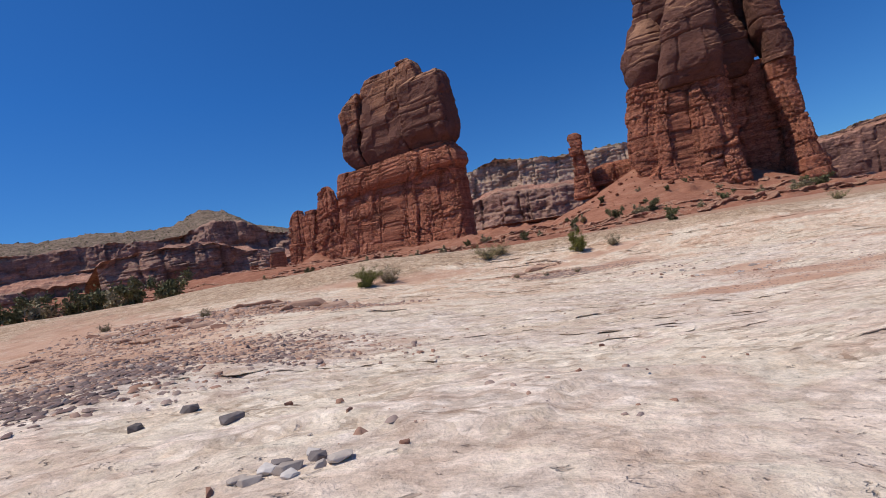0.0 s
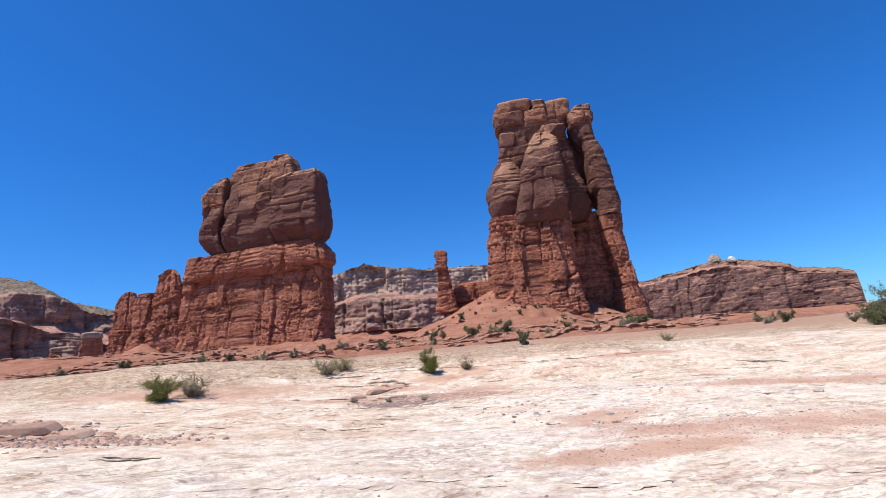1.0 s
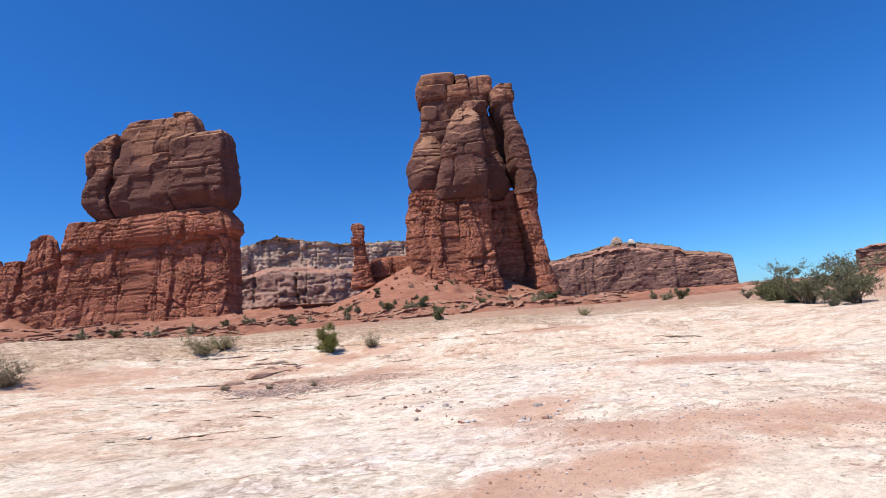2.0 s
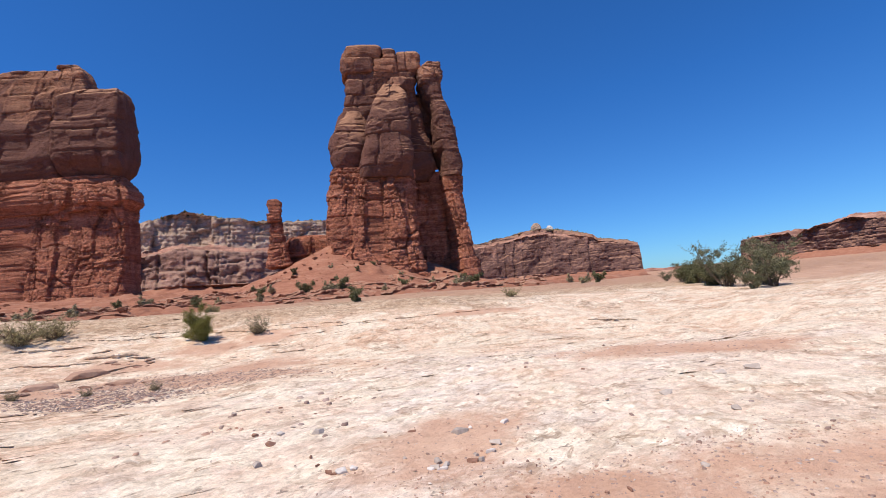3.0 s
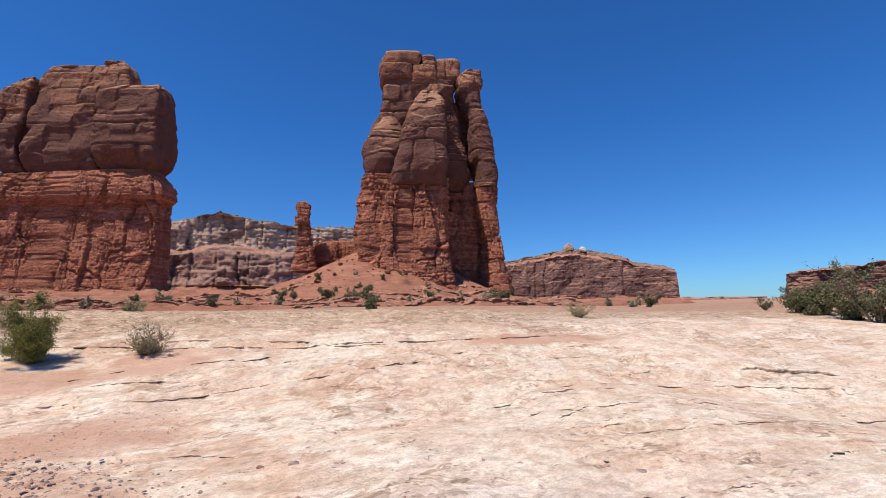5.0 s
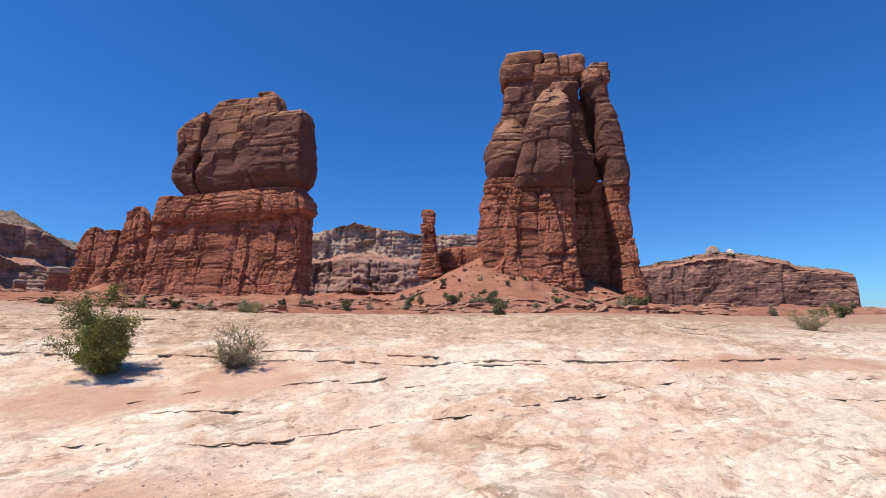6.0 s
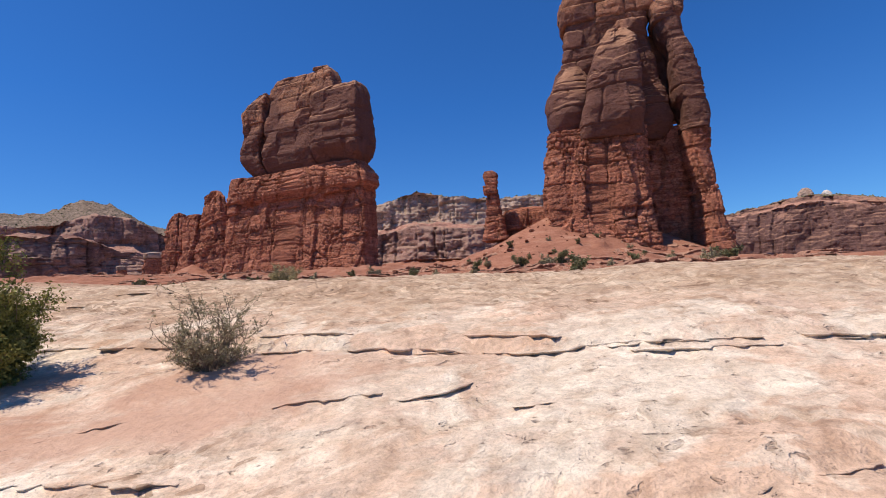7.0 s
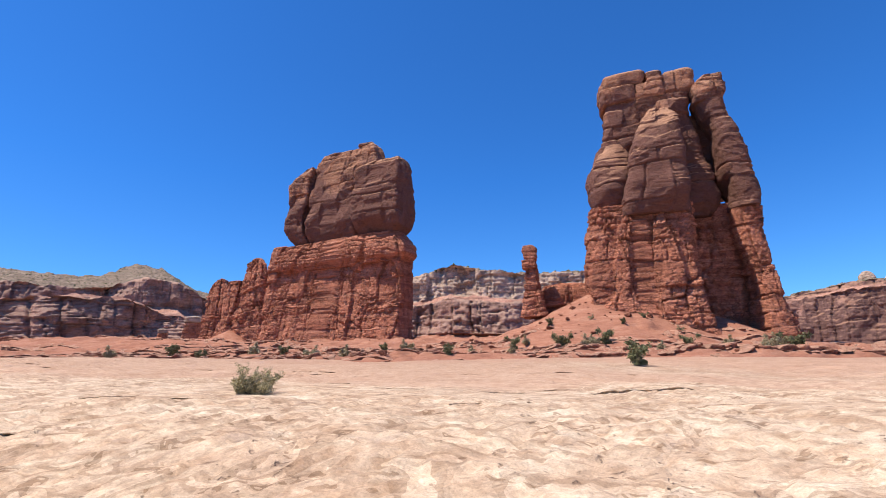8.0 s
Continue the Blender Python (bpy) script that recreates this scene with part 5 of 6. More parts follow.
def shrub_meshes(seed, height, spread, stems, twigs, leaves, leaf, lean=0.9, bare=0.25, droop=0.0, fuzz=None):
    """Meshes of the stems and the leaves of one shrub, its foot at the origin."""
    rng = np.random.default_rng(seed)
    tv, tq, tips = [], [], []

    def grow(start, way, length, r, depth):
        n = 5
        path = [start]
        for i in range(n):
            way = way + rng.normal(0, 0.16, 3) + np.array([0, 0, 0.05 - droop])
            way = way / np.linalg.norm(way)
            path.append(path[-1] + way * length / n)
        v, q = tube(path, [r * (1 - 0.75 * i / n) for i in range(n + 1)])
        o = len(tv)
        tv.extend(v)
        tq.extend([tuple(o + k for k in f) for f in q])
        if depth == 0:
            tips.append(np.array(path))
            return
        for _ in range(twigs):
            i = rng.integers(1, n + 1)
            side = way + rng.normal(0, 0.75, 3)
            side[2] = abs(side[2]) * 0.7 + 0.15 - droop
            grow(path[i], side / np.linalg.norm(side), length * rng.uniform(0.4, 0.7), r * 0.5, depth - 1)

    for k in range(stems):
        a = 2 * math.pi * (k + rng.uniform(-0.4, 0.4)) / stems
        out = rng.uniform(0.15, 1.0) * lean
        way = np.array([math.cos(a) * out * spread / height, math.sin(a) * out * spread / height, 1.0])
        way = way / np.linalg.norm(way)
        grow(np.array([0.05 * math.cos(a), 0.05 * math.sin(a), -0.04]) * height, way, height * rng.uniform(0.30, 0.80), 0.014 * height, 2)
    lv, lt = [], []
    share = max(1, leaves // max(1, len(tips)))
    for path in tips:
        for _ in range(int(share * 2.2 * rng.uniform(0, 1) ** 1.4)):
            f = rng.uniform(bare, 1.0) * (len(path) - 1)
            i = min(int(f), len(path) - 2)
            c = path[i] + (path[i + 1] - path[i]) * (f - i) + rng.normal(0, fuzz or leaf * 1.1, 3)
            a = rng.normal(0, 1, 3)
            a = a / np.linalg.norm(a)
            b = np.cross(a, rng.normal(0, 1, 3))
            b = b / (np.linalg.norm(b) + 1e-9)
            s = leaf * rng.uniform(0.6, 1.4)
            o = len(lv)
            lv.extend([c - a * s, c + b * s * 0.42, c + a * s, c - b * s * 0.42])
            lt.append((o, o + 1, o + 2, o + 3))
    lv = np.array(lv)
    lv[:, 2] = np.maximum(lv[:, 2], 0.01)
    return np.array(tv), tq, lv, lt


def shrub(label, leaf_mat, seed, height, spread, stems=7, twigs=4, leaves=4000, leaf=0.03, **more):
    tv, tq, lv, lt = shrub_meshes(seed, height, spread, stems, twigs, leaves, leaf, **more)
    ob = base_empty("shrub", 0, 0, 0)
    tagged(ob, label, "shrub")
    part_mesh("trunk", mesh_from("trunk", tv, tq, M_TWIG), ob, "thin grey brown branches")
    part_mesh("foliage", mesh_from("foliage", lv, lt, leaf_mat, False), ob)
    return ob


def stand(ob, x, y, turn=0.0, size=1.0, sink=0.03, top=None, wide=1.0):
    z = z_at(x, y) if top is None else top
    ob.matrix_basis = pose(x, y, z - sink, 0, 0, turn) @ Matrix.Diagonal((size * wide, size * wide, size, 1))
    return ob


def apron_at(x, y):
    return max(z_at(x, y), float(apron_height(np.array([x], float), np.array([y], float))[0]))


green = stand(shrub("dense dark green shrub rooted in a slickrock crack", M_GREEN, 16, 1.05, 0.8, 13, 5, 34000, 0.017, bare=0.0, lean=0.9, fuzz=0.04), 7.1, 25.2, 60, 1.0, wide=0.92)
sage = stand(shrub("sparse grey twiggy shrub on a sandy ledge", M_OLIVE, 12, 0.70, 0.8, 24, 5, 11000, 0.012, bare=0.2, lean=1.15), 8.84, 25.0, 0, 0.92, wide=0.95)
tagged(green, group="shrubs on the slickrock")
tagged(sage, group="shrubs on the slickrock")
plateau_sage = stand(shrub("low round straw green shrub on bare slickrock", M_DRY, 13, 0.42, 0.85, 26, 5, 10000, 0.014, bare=0.1, lean=1.4), 8.5, 31.3, 40)
tagged(plateau_sage, group="shrubs on the slickrock")
ledge_green = stand(shrub("dark green shrub beside a ledge with dry twigs", M_GREEN, 14, 0.95, 0.9, 15, 5, 20000, 0.02, bare=0.0, lean=1.1, fuzz=0.05), -3.95, 23.6, 70, 0.95, wide=1.15)
tagged(ledge_green, group="shrubs on the slickrock")
straw = stand(shrub("straw coloured dry bush on the sandy flat", M_DRY, 19, 0.8, 1.0, 18, 5, 7000, 0.018, bare=0.2, lean=1.2), 2.45, 27.2, 80, 1.25)
tagged(straw, group="shrubs on the slickrock")
for x, y, turn, size, src in ((-2.9, 24.3, 15, 1.35, sage), (3.3, 27.6, 200, 0.95, straw), (-8.6, 16.9, 10, 0.5, sage), (-12.6, 17.5, 140, 0.45, sage),
                              (21.3, 25.6, 10, 0.72, straw), (5.4, 20.1, 33, 0.35, sage), (4.2, 20.6, 99, 0.3, sage), (3.0, 20.9, 140, 0.32, sage)):
    stand(copy_thing(src, Matrix()), x, y, turn, size)
# a thicket on the sandy rise
oak = stand(shrub("tall dark green bush in a thicket on a sandy rise", M_JUNIPER, 15, 2.6, 2.2, 10, 5, 11000, 0.06, bare=0.1, fuzz=0.09), 38.2, 24.8, 0)
tagged(oak, group="thicket")
willow = stand(shrub("loose grey green bush in a thicket on a sandy rise", M_WILLOW, 16, 2.9, 2.2, 12, 4, 10000, 0.055, bare=0.15, fuzz=0.08), 36.2, 21.9, 0)
tagged(willow, group="thicket")
for x, y, turn, size, src in ((39.9, 26.3, 130, 0.85, oak), (37.0, 23.2, 200, 0.9, oak), (37.3, 20.2, 110, 1.0, willow), (35.2, 19.0, 60, 0.85, willow), (41.5, 28.8, 30, 0.3, willow), (33.8, 19.5, 200, 0.55, willow)):
    stand(copy_thing(src, Matrix()), x, y, turn, size)
# shrubs along the foot of the red benches
far_oak = shrub("rounded dark green bush at the foot of red benches", M_JUNIPER, 17, 2.4, 2.2, 7, 2, 1700, 0.15, bare=0.1)
far_sage = shrub("grey green bush at the foot of red benches", M_OLIVE, 18, 2.0, 2.4, 8, 2, 1700, 0.135, bare=0.1, lean=1.2)
tagged(far_oak, group="bushes below the towers")
tagged(far_sage, group="bushes below the towers")
stand(far_oak, 27.6, 57.0, 40, 0.8, top=apron_at(27.6, 57.0))
stand(far_sage, 96.0, 128.0, 70, 1.7, top=apron_at(96.0, 128.0))
rng = np.random.default_rng(5)
for x, y, size, src in ((53.3, 146.0, 1.6, far_oak), (59.6, 142.7, 1.8, far_sage), (64.5, 143.5, 1.8, far_oak), (61.9, 144.5, 1.5, far_sage), (42.5, 152.0, 1.3, far_oak), (47.5, 158.0, 1.5, far_sage),
                        (80.0, 133.0, 1.2, far_oak), (101.0, 126.0, 1.7, far_oak), (98.5, 127.5, 1.5, far_sage), (88.0, 130.0, 1.4, far_sage), (118.0, 102.0, 1.4, far_sage), (66.8, 56.5, 0.9, far_sage), (68.0, 55.0, 0.7, far_oak),
                        (-24.0, 150.0, 1.5, far_sage), (-17.0, 150.0, 1.2, far_oak), (8.0, 150.0, 1.3, far_oak), (14.0, 150.0, 1.4, far_sage), (30.0, 146.0, 1.2, far_sage), (-40.0, 142.0, 1.4, far_oak), (0.0, 130.0, 1.2, far_sage),
                        (-31.0, 55.0, 1.3, far_oak), (-33.5, 57.0, 1.2, far_sage), (-35.5, 54.0, 1.5, far_oak), (-38.0, 56.0, 1.3, far_sage), (-48.0, 66.0, 1.6, far_oak), (-52.0, 67.0, 1.7, far_oak), (-56.0, 66.0, 1.7, far_sage),
                        (-60.0, 67.0, 1.8, far_oak), (-64.0, 65.0, 1.7, far_oak), (-44.0, 64.0, 1.4, far_sage), (36.0, 128.0, 1.0, far_sage), (22.0, 126.0, 1.0, far_oak), (70.0, 128.0, 1.0, far_sage),
                        (75.0, 155.0, 0.8, far_oak), (68.0, 160.0, 0.8, far_sage), (83.0, 158.0, 0.7, far_oak), (90.0, 152.0, 0.7, far_sage), (57.0, 165.0, 0.9, far_oak), (-8.0, 138.0, 1.2, far_sage), (-30.0, 132.0, 1.2, far_oak), (-52.0, 140.0, 1.3, far_sage)):
    stand(copy_thing(src, Matrix()), x, y, float(rng.uniform(0, 360)), size * float(rng.uniform(0.85, 1.2)), top=apron_at(x, y))


# ---------------------------------------------------------------- loose stones
def stone_mesh(name, seed, flat, material):
    """An angular stone about 1 m across, to be scaled."""
    rng = np.random.default_rng(seed)
    bm = bmesh.new()
    for _ in range(17):
        p = rng.uniform(-1, 1, 3)
        p = p / (np.abs(p) ** 4).sum() ** 0.25 * rng.uniform(0.78, 1.0) * 0.5
        bm.verts.new((p[0], p[1], p[2] * flat))
    hull = bmesh.ops.convex_hull(bm, input=bm.verts)
    bmesh.ops.delete(bm, geom=[v for v in hull["geom_interior"] if isinstance(v, bmesh.types.BMVert)], context="VERTS")
    bmesh.ops.bevel(bm, geom=bm.edges[:], offset=0.018, segments=1, affect="EDGES")
    me = bpy.data.meshes.new(name)
    bm.to_mesh(me)
    bm.free()
    me.materials.append(material)
    return me


stone_kinds = [stone_mesh("stone", 301 + i, f, m) for i, (f, m) in enumerate(((0.55, M_STONE_GREY), (0.4, M_STONE_GREY), (0.7, M_STONE_RED), (0.45, M_STONE_RED), (0.6, M_STONE_RED), (0.35, M_SLAB), (0.5, M_STONE_PALE), (0.55, M_STONE_DARK)))]
STONE_WORDS = ("pale grey angular stone lying on sand", "flat grey stone lying on slickrock", "dark red brown stone on slickrock", "flat red brown stone on slickrock", "small red brown stone on slickrock", "thin tan slab on slickrock", "whitish angular stone lying on red sand", "dark grey angular stone on slickrock")


def stone(x, y, size, kind, turn, tilt=0.0, thin=0.8):
    size = size * 0.92
    ob = new("stone", stone_kinds[kind])
    ob.matrix_basis = pose(x, y, z_at(x, y) + size * 0.08 * thin, tilt, tilt * 0.6, turn) @ Matrix.Diagonal((size, size * 0.66, size * thin, 1))
    return tagged(ob, STONE_WORDS[kind], "stone", "loose stones")


# a clump of grey stones
for x, y, size, kind, turn in ((-0.75, 1.90, 0.15, 0, 20), (-0.84, 1.93, 0.13, 6, 80), (-0.66, 1.99, 0.13, 7, 140), (-0.88, 1.84, 0.12, 0, 10), (-0.72, 1.84, 0.10, 6, 60), (-0.54, 1.93, 0.14, 1, 33), (-0.69, 2.05, 0.11, 6, 95), (-0.30, 2.05, 0.06, 2, 0),
                              (-0.94, 1.88, 0.10, 1, 44), (-0.80, 1.98, 0.11, 7, 15), (-0.62, 1.90, 0.09, 0, 70), (-1.02, 1.80, 0.08, 2, 120)):
    stone(x, y, size, kind, turn, 8)
# single stones and small heaps
for i, (x, y, size, kind) in enumerate((
        (6.30, 12.30, 0.17, 6), (6.42, 12.29, 0.13, 6), (7.00, 11.73, 0.15, 0), (7.02, 11.64, 0.14, 6), (7.10, 11.69, 0.12, 0), (7.10, 11.83, 0.14, 0), (6.94, 11.72, 0.09, 6), (7.79, 12.38, 0.25, 0), (6.60, 13.69, 0.22, 0), (5.73, 13.12, 0.19, 0), (6.19, 12.35, 0.12, 2), (6.22, 12.30, 0.08, 2), (6.18, 12.60, 0.07, 2), (6.22, 12.88, 0.08, 2), (6.05, 13.71, 0.20, 3), (6.03, 14.27, 0.19, 3), (6.25, 14.03, 0.14, 6), (12.82, 11.29, 0.33, 0), (12.15, 11.49, 0.25, 0), (10.50, 11.42, 0.24, 1), (10.21, 10.42, 0.19, 1), (8.41, 9.90, 0.10, 0), (7.36, 11.61, 0.15, 2), (7.43, 11.57, 0.11, 0), (7.48, 11.71, 0.11, 0), (7.79, 11.75, 0.18, 0), (7.63, 11.66, 0.14, 6), (8.39, 12.27, 0.15, 6), (7.95, 12.38, 0.08, 6), (8.07, 12.07, 0.07, 2), (7.44, 12.86, 0.13, 2), (7.22, 13.10, 0.11, 3), (-1.44, 2.94, 0.19, 7), (-2.08, 3.01, 0.17, 7), (-1.93, 3.35, 0.19, 7), (-1.16, 3.14, 0.07, 2), (-0.64, 2.60, 0.06, 2))):
    stone(x, y, size, kind, 47 * i % 360, 9)
# large slabs on the sandy flat
for x, y, size, kind, turn in ((-4.9, 16.3, 1.5, 5, 12), (-3.8, 15.6, 1.1, 5, -8), (-6.2, 17.2, 0.9, 5, 30), (-8.6, 16.0, 0.9, 3, -10), (-7.4, 14.2, 0.8, 5, 5), (-9.8, 17.6, 0.8, 3, 20), (3.3, 22.4, 0.8, 5, 10), (4.2, 23.3, 1.0, 5, 24), (4.9, 21.9, 0.6, 5, -20)):
    stone(x, y, size * 1.2, kind, turn, 3, 0.55)
# broken slabs by the wash
rng = np.random.default_rng(33)
for px, py, rx, ry, count, low, high in ((4.6, 21.4, 2.2, 0.9, 16, 0.18, 0.5), (-5.5, 15.8, 3.2, 1.6, 18, 0.2, 0.6), (-8.5, 11.5, 2.6, 1.6, 26, 0.15, 0.4), (-4.6, 7.4, 2.6, 1.2, 26, 0.10, 0.3), (-9.0, 12.8, 3.4, 2.0, 34, 0.2, 0.75), (-11.5, 15.6, 3.0, 1.4, 16, 0.25, 0.8), (4.9, 23.9, 0.9, 0.5, 12, 0.15, 0.5)):
    for _ in range(count):
        a, r = rng.uniform(0, 2 * math.pi), math.sqrt(rng.uniform(0, 1))
        stone(px + rx * r * math.cos(a), py + ry * r * math.sin(a), float(low + (high - low) * rng.uniform(0, 1) ** 2), int(rng.choice([3, 5, 5, 4])), float(rng.uniform(-30, 30)), float(rng.uniform(-6, 6)), 0.5)
rng = np.random.default_rng(21)
for px, py, rx, ry, count, low, high in ((7.3, 12, 1.3, 0.9, 5, 0.036, 0.08), (8.8, 9.8, 3, 1.4, 9, 0.036, 0.12), (-4.4, 8, 3, 1.8, 11, 0.048, 0.16), (2, 8, 3.5, 2.5, 9, 0.036, 0.1), (0.2, 2.6, 1.2, 0.8, 4, 0.036, 0.12), (0, 5.5, 2.6, 1.8, 6, 0.03, 0.09), (0.6, 4, 1.6, 1.4, 4, 0.036, 0.1), (10.5, 14, 4, 2.5, 9, 0.048, 0.16), (6.3, 15, 2, 1.6, 9, 0.06, 0.18), (11, 18, 3.5, 2, 5, 0.048, 0.14)):
    for _ in range(count):
        a, r = rng.uniform(0, 2 * math.pi), math.sqrt(rng.uniform(0, 1))
        stone(px + rx * r * math.cos(a), py + ry * r * math.sin(a), float(low + (high - low) * rng.uniform(0, 1) ** 2.5), int(rng.integers(0, 6)), float(rng.uniform(0, 360)), float(rng.uniform(-12, 12)))


def gravel(name, label, patches, seed, material=M_GRAVEL, flat=0.15):
    """Many small stones as one mesh of angular chips."""
    rng = np.random.default_rng(seed)
    base = np.array([(-1, -0.8, -1), (1, -0.9, -1), (0.9, 1, -1), (-0.9, 0.9, -1), (-0.6, -0.5, 1), (0.65, -0.5, 0.9), (0.5, 0.6, 1), (-0.55, 0.55, 0.85)], float)
    faces = np.array([(4, 5, 6), (4, 6, 7), (0, 1, 5), (0, 5, 4), (1, 2, 6), (1, 6, 5), (2, 3, 7), (2, 7, 6), (3, 0, 4), (3, 4, 7)])
    pts, sizes = [], []
    for px, py, rx, ry, turn, count, low, high in patches:
        a, r = rng.uniform(0, 2 * np.pi, count), np.sqrt(rng.uniform(0, 1, count)) * rng.uniform(0.6, 1.15, count)
        u, v = rx * r * np.cos(a), ry * r * np.sin(a)
        c, w = math.cos(radians(turn)), math.sin(radians(turn))
        pts.append(np.stack([px + u * c - v * w, py + u * w + v * c], -1))
        sizes.append(low + (high - low) * rng.uniform(0, 1, count) ** 3)
    pts, sizes = np.vstack(pts), np.concatenate(sizes)
    z = ground_height(pts[:, 0], pts[:, 1])
    n = len(pts)
    v = base[None] * rng.uniform(0.7, 1.2, (n, 8, 1)) + rng.normal(0, 0.16, (n, 8, 3))
    v = v * (sizes[:, None, None] * np.array([0.46, 0.34, flat]) * rng.uniform(0.7, 1.35, (n, 1, 3)))
    t = rng.uniform(0, 2 * np.pi, n)
    x = v[..., 0] * np.cos(t)[:, None] - v[..., 1] * np.sin(t)[:, None]
    y = v[..., 0] * np.sin(t)[:, None] + v[..., 1] * np.cos(t)[:, None]
    verts = np.stack([x + pts[:, :1], y + pts[:, 1:], v[..., 2] + (z + sizes * 0.08)[:, None]], -1).reshape(-1, 3)
    tris = (faces[None] + (np.arange(n) * 8)[:, None, None]).reshape(-1, 3)
    ob = new(name, mesh_from(name, verts, None, material, False, tris))
    return tagged(ob, label, "gravel", kind="stuff")


gravel("gravel", "mixed grey and red gravel scattered in sandy hollows", [
    (7.4, 12.1, 1.7, 1.0, 25, 504, 0.008, 0.04), (8.6, 9.3, 3.6, 1.4, -35, 3744, 0.006, 0.04), (6.2, 9.0, 2.4, 0.8, -10, 576, 0.01, 0.05), (-6.0, 8.6, 6.0, 2.6, 150, 2592, 0.015, 0.13), (-3.0, 6.8, 3.6, 1.8, 155, 936, 0.012, 0.08), (-8.5, 17.5, 6.0, 2.6, 155, 2304, 0.03, 0.2), (-3.6, 14.8, 3.6, 1.3, 165, 1080, 0.02, 0.16), (6.2, 20.5, 3.4, 1.4, -33, 3024, 0.012, 0.06), (4.6, 19.6, 1.8, 1.0, -33, 1296, 0.015, 0.08), (-4.0, 5.2, 2.6, 1.1, 140, 1080, 0.015, 0.11),
    (8.2, 21.4, 1.4, 0.9, 30, 360, 0.008, 0.04), (14.5, 13.2, 3.4, 1.2, -40, 648, 0.012, 0.06), (-9.0, 14.0, 5.5, 2.4, 140, 2160, 0.03, 0.16), (6.0, 10.0, 8.0, 7.0, 0, 360, 0.006, 0.025),
    (7.3, 12, 1.3, 0.9, 0, 40, 0.0105, 0.056), (8.8, 9.8, 3, 1.4, 0, 69, 0.0105, 0.084), (-4.4, 8, 3, 1.8, 0, 86, 0.014, 0.112), (2, 8, 3.5, 2.5, 0, 69, 0.0105, 0.07), (0.2, 2.6, 1.2, 0.8, 0, 34, 0.0105, 0.084), (0, 5.5, 2.6, 1.8, 0, 46, 0.00875, 0.063), (0.6, 4, 1.6, 1.4, 0, 34, 0.0105, 0.07), (10.5, 14, 4, 2.5, 0, 69, 0.014, 0.112), (6.3, 15, 2, 1.6, 0, 74, 0.0175, 0.126), (11, 18, 3.5, 2, 0, 40, 0.014, 0.098), (1.0, 8.0, 5.0, 5.0, 0, 504, 0.008, 0.04)], 77)


gravel("shale", "dark purple grey shale chips strewn over slickrock", [
    (-3.7, 4.6, 1.9, 0.9, 100, 1872, 0.02, 0.13), (-2.5, 6.6, 2.0, 0.8, 115, 648, 0.02, 0.11), (-4.9, 7.4, 2.4, 0.9, 120, 936, 0.02, 0.13), (-3.0, 8.6, 1.6, 0.6, 150, 360, 0.02, 0.12),
    (6.2, 20.5, 3.2, 1.2, -33, 3744, 0.012, 0.06), (4.4, 19.7, 2.0, 1.0, -33, 2736, 0.015, 0.09), (-9.5, 11.0, 4.0, 1.2, 140, 864, 0.02, 0.14)], 78, M_SHALE, 0.075)


# fallen blocks on the red benches
block_kinds = [stone_mesh("boulder", 401 + i, f, M_RED) for i, f in enumerate((0.6, 0.45, 0.75))]
rng = np.random.default_rng(44)
for _ in range(170):
    x, y = float(rng.uniform(-60, 130)), float(rng.uniform(108, 185))
    size = float(0.6 + 2.6 * rng.uniform(0, 1) ** 4)
    top = float(apron_height(np.array([x]), np.array([y]))[0])
    ob = new("boulder", block_kinds[int(rng.integers(0, 3))])
    ob.matrix_basis = pose(x, y, top + size * 0.12, float(rng.uniform(-15, 15)), float(rng.uniform(-15, 15)), float(rng.uniform(0, 360))) @ Matrix.Diagonal((size, size * 0.75, size, 1))
    tagged(ob, "angular red sandstone block fallen on the bench", "boulder", "fallen blocks")

for _ in range(60):
    a, r = float(rng.uniform(3.4, 6.0)), float(rng.uniform(6, 34))
    x, y = 78 + r * math.cos(a), 181 + r * math.sin(a)
    size = float(0.5 + 1.6 * rng.uniform(0, 1) ** 3)
    top = float(apron_height(np.array([x]), np.array([y]))[0])
    ob = new("boulder", block_kinds[int(rng.integers(0, 3))])
    ob.matrix_basis = pose(x, y, top + size * 0.12, float(rng.uniform(-15, 15)), float(rng.uniform(-15, 15)), float(rng.uniform(0, 360))) @ Matrix.Diagonal((size * 1.4, size, size, 1))
    tagged(ob, "dark red sandstone block lying on loose red talus", "boulder", "fallen blocks")

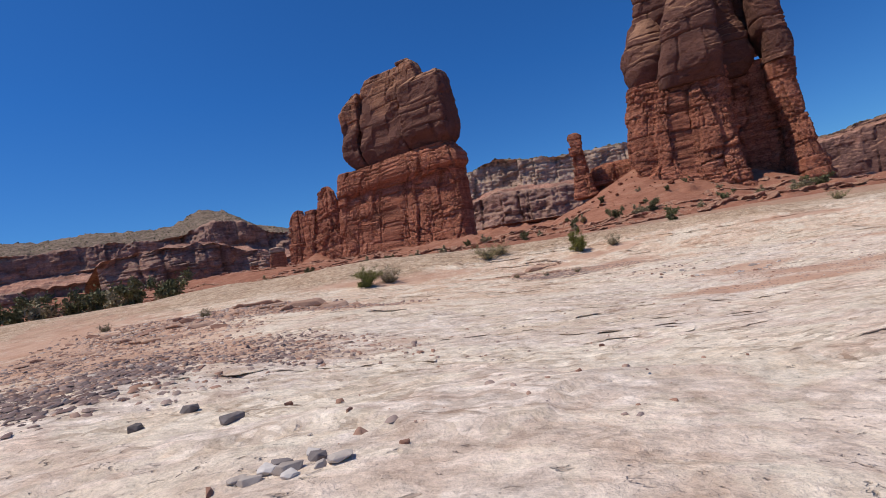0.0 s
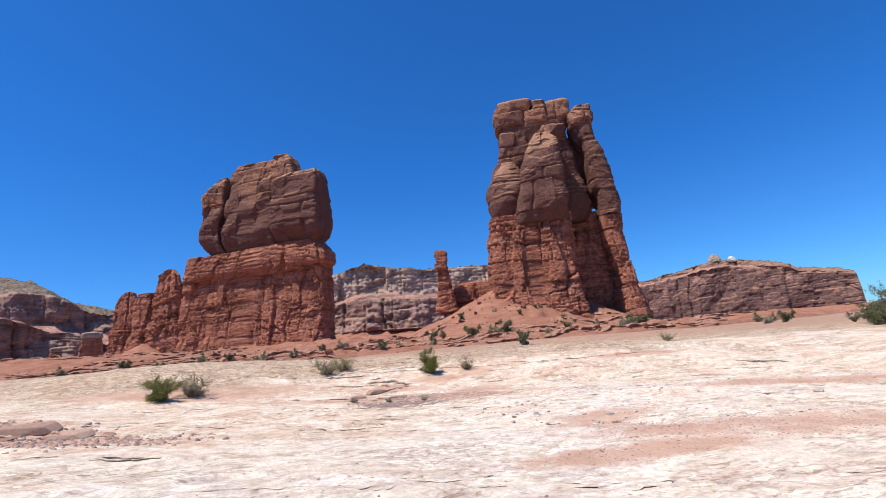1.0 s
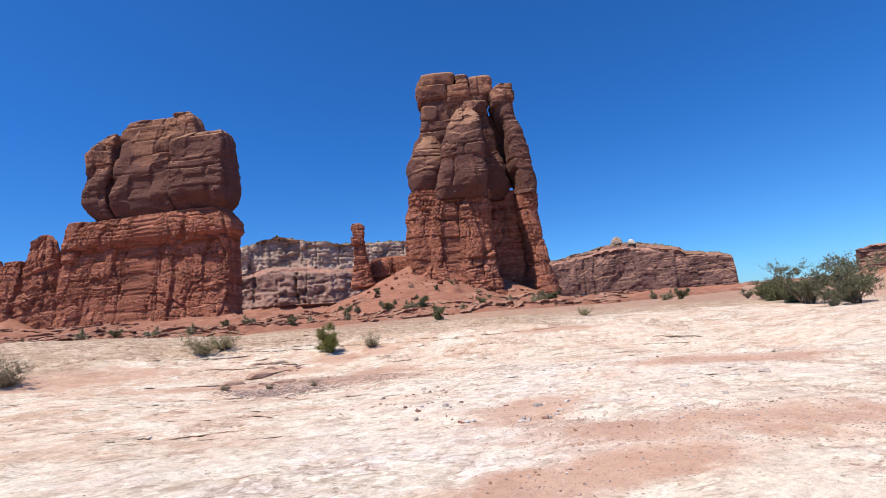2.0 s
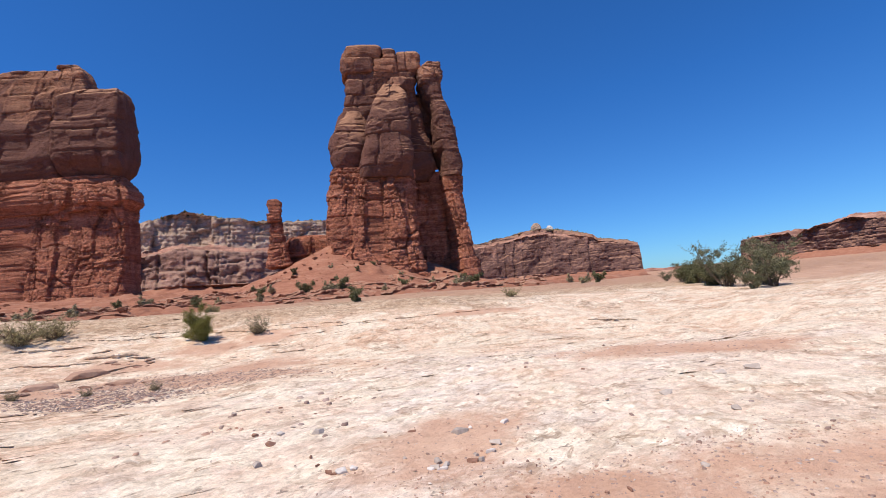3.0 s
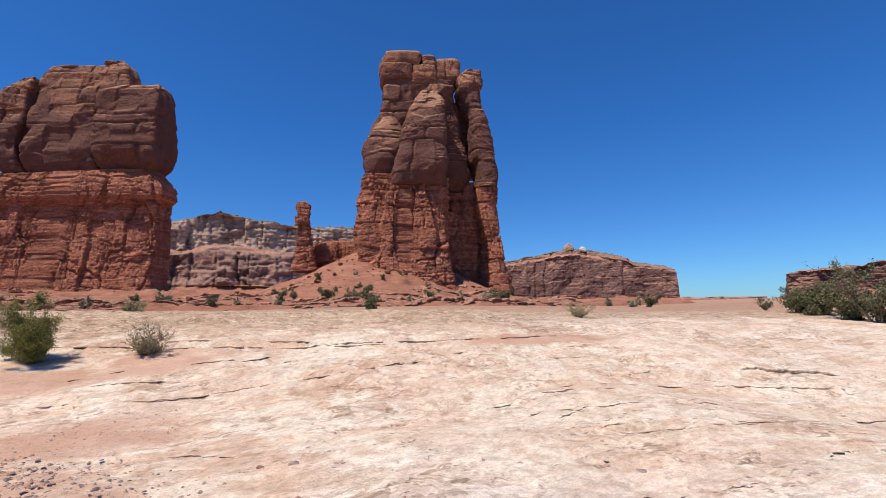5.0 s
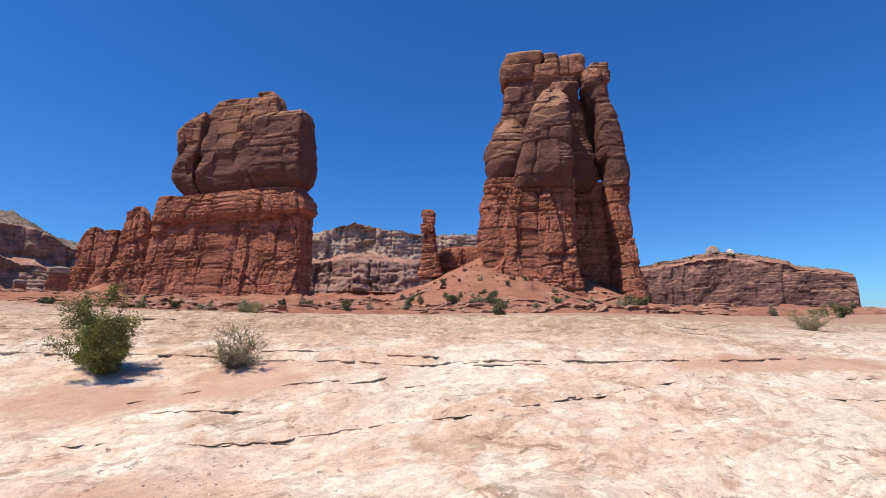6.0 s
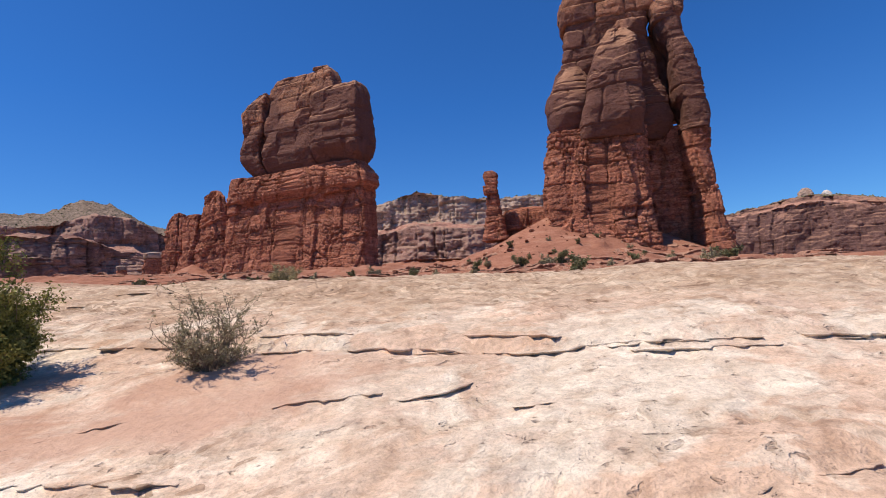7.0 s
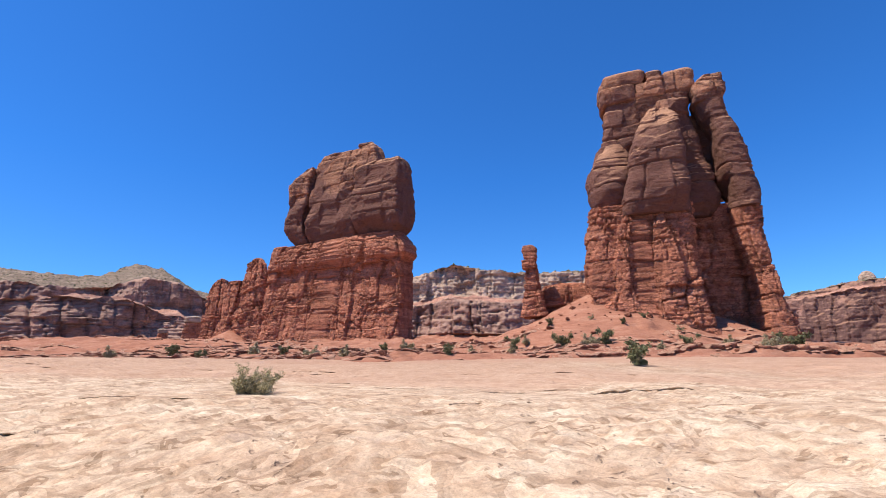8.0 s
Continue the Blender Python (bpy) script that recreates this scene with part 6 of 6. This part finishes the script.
# thin ledges of red rock along the benches
def bench_ledge(x, y, length, high, turn, seed):
    """A broken bed of rock that crops out along the bench: blocky front, flat top running back into the slope."""
    n = max(12, int(length / 0.5))
    t = np.linspace(0, length, n)
    a = radians(turn)
    bend = 1.6 * value_noise(t / 9.0, seed, 0.5, 501)
    px = x + (t - length / 2) * math.cos(a) - bend * math.sin(a)
    py = y + (t - length / 2) * math.sin(a) + bend * math.cos(a)
    chunk = np.floor(t / 1.2 + 1.2 * value_noise(t / 2.0, seed, 0.5, 503))
    py = py + 1.9 * (table(seed, chunk) - 0.5)
    ends = smooth(0, 0.25, np.minimum(t, t[-1] - t) / t[-1])
    h = high * ends * (0.25 + 0.85 * table(seed + 1, chunk)) * smooth(-0.45, 0.0, value_noise(t / 5.0, seed, 0.5, 504))
    foot = apron_height(px, py)
    foot = np.convolve(np.pad(foot, 4, mode="edge"), np.ones(9) / 9, mode="valid")
    rows = []
    for back, up in ((0.35, -0.6), (0.30, 0.1), (0.12, 0.3), (0.16, 0.45), (-0.06, 0.55), (-0.04, 0.9), (0.12, 1.0)):
        rows.append((px, py + back + 0.05 * value_noise(t / 0.7, up * 9, seed, 505), foot + h * up))
    for back in (1.0, 2.2, 4.0):
        top = apron_height(px, py + back)
        rows.append((px, py + back, np.maximum(foot + h * (1.02 - 0.02 * back), top + 0.02) * (back < 3.9) + (top - 0.3) * (back >= 3.9)))
    P = np.stack([np.stack(r, -1) for r in rows], 0)
    idx = np.arange(len(rows) * n).reshape(len(rows), n)
    quads = np.stack([idx[:-1, :-1], idx[:-1, 1:], idx[1:, 1:], idx[1:, :-1]], -1).reshape(-1, 4)
    me = toned(mesh_from("ledge", P.reshape(-1, 3), quads, M_STEP, False), (0.25 + 0.5 * table(seed + 2, chunk))[None, :] + np.zeros((len(rows), 1)))
    return part_mesh("ledge", me, apron)


rng = np.random.default_rng(45)
for k in range(290):
    y = float(rng.uniform(103, 172) if k < 180 else rng.uniform(130, 250))
    x = float(rng.uniform(-95, 138 - 0.3 * (y - 100)) if k < 180 else rng.uniform(-165, -15))
    if apron_at(x, y) > (7.5 if x > -10 else 12.5):
        continue
    bench_ledge(x, y, float(rng.uniform(9, 34)), float(0.5 + 1.1 * rng.uniform(0, 1) ** 2), float(rng.normal(-5, 7)), 600 + k)
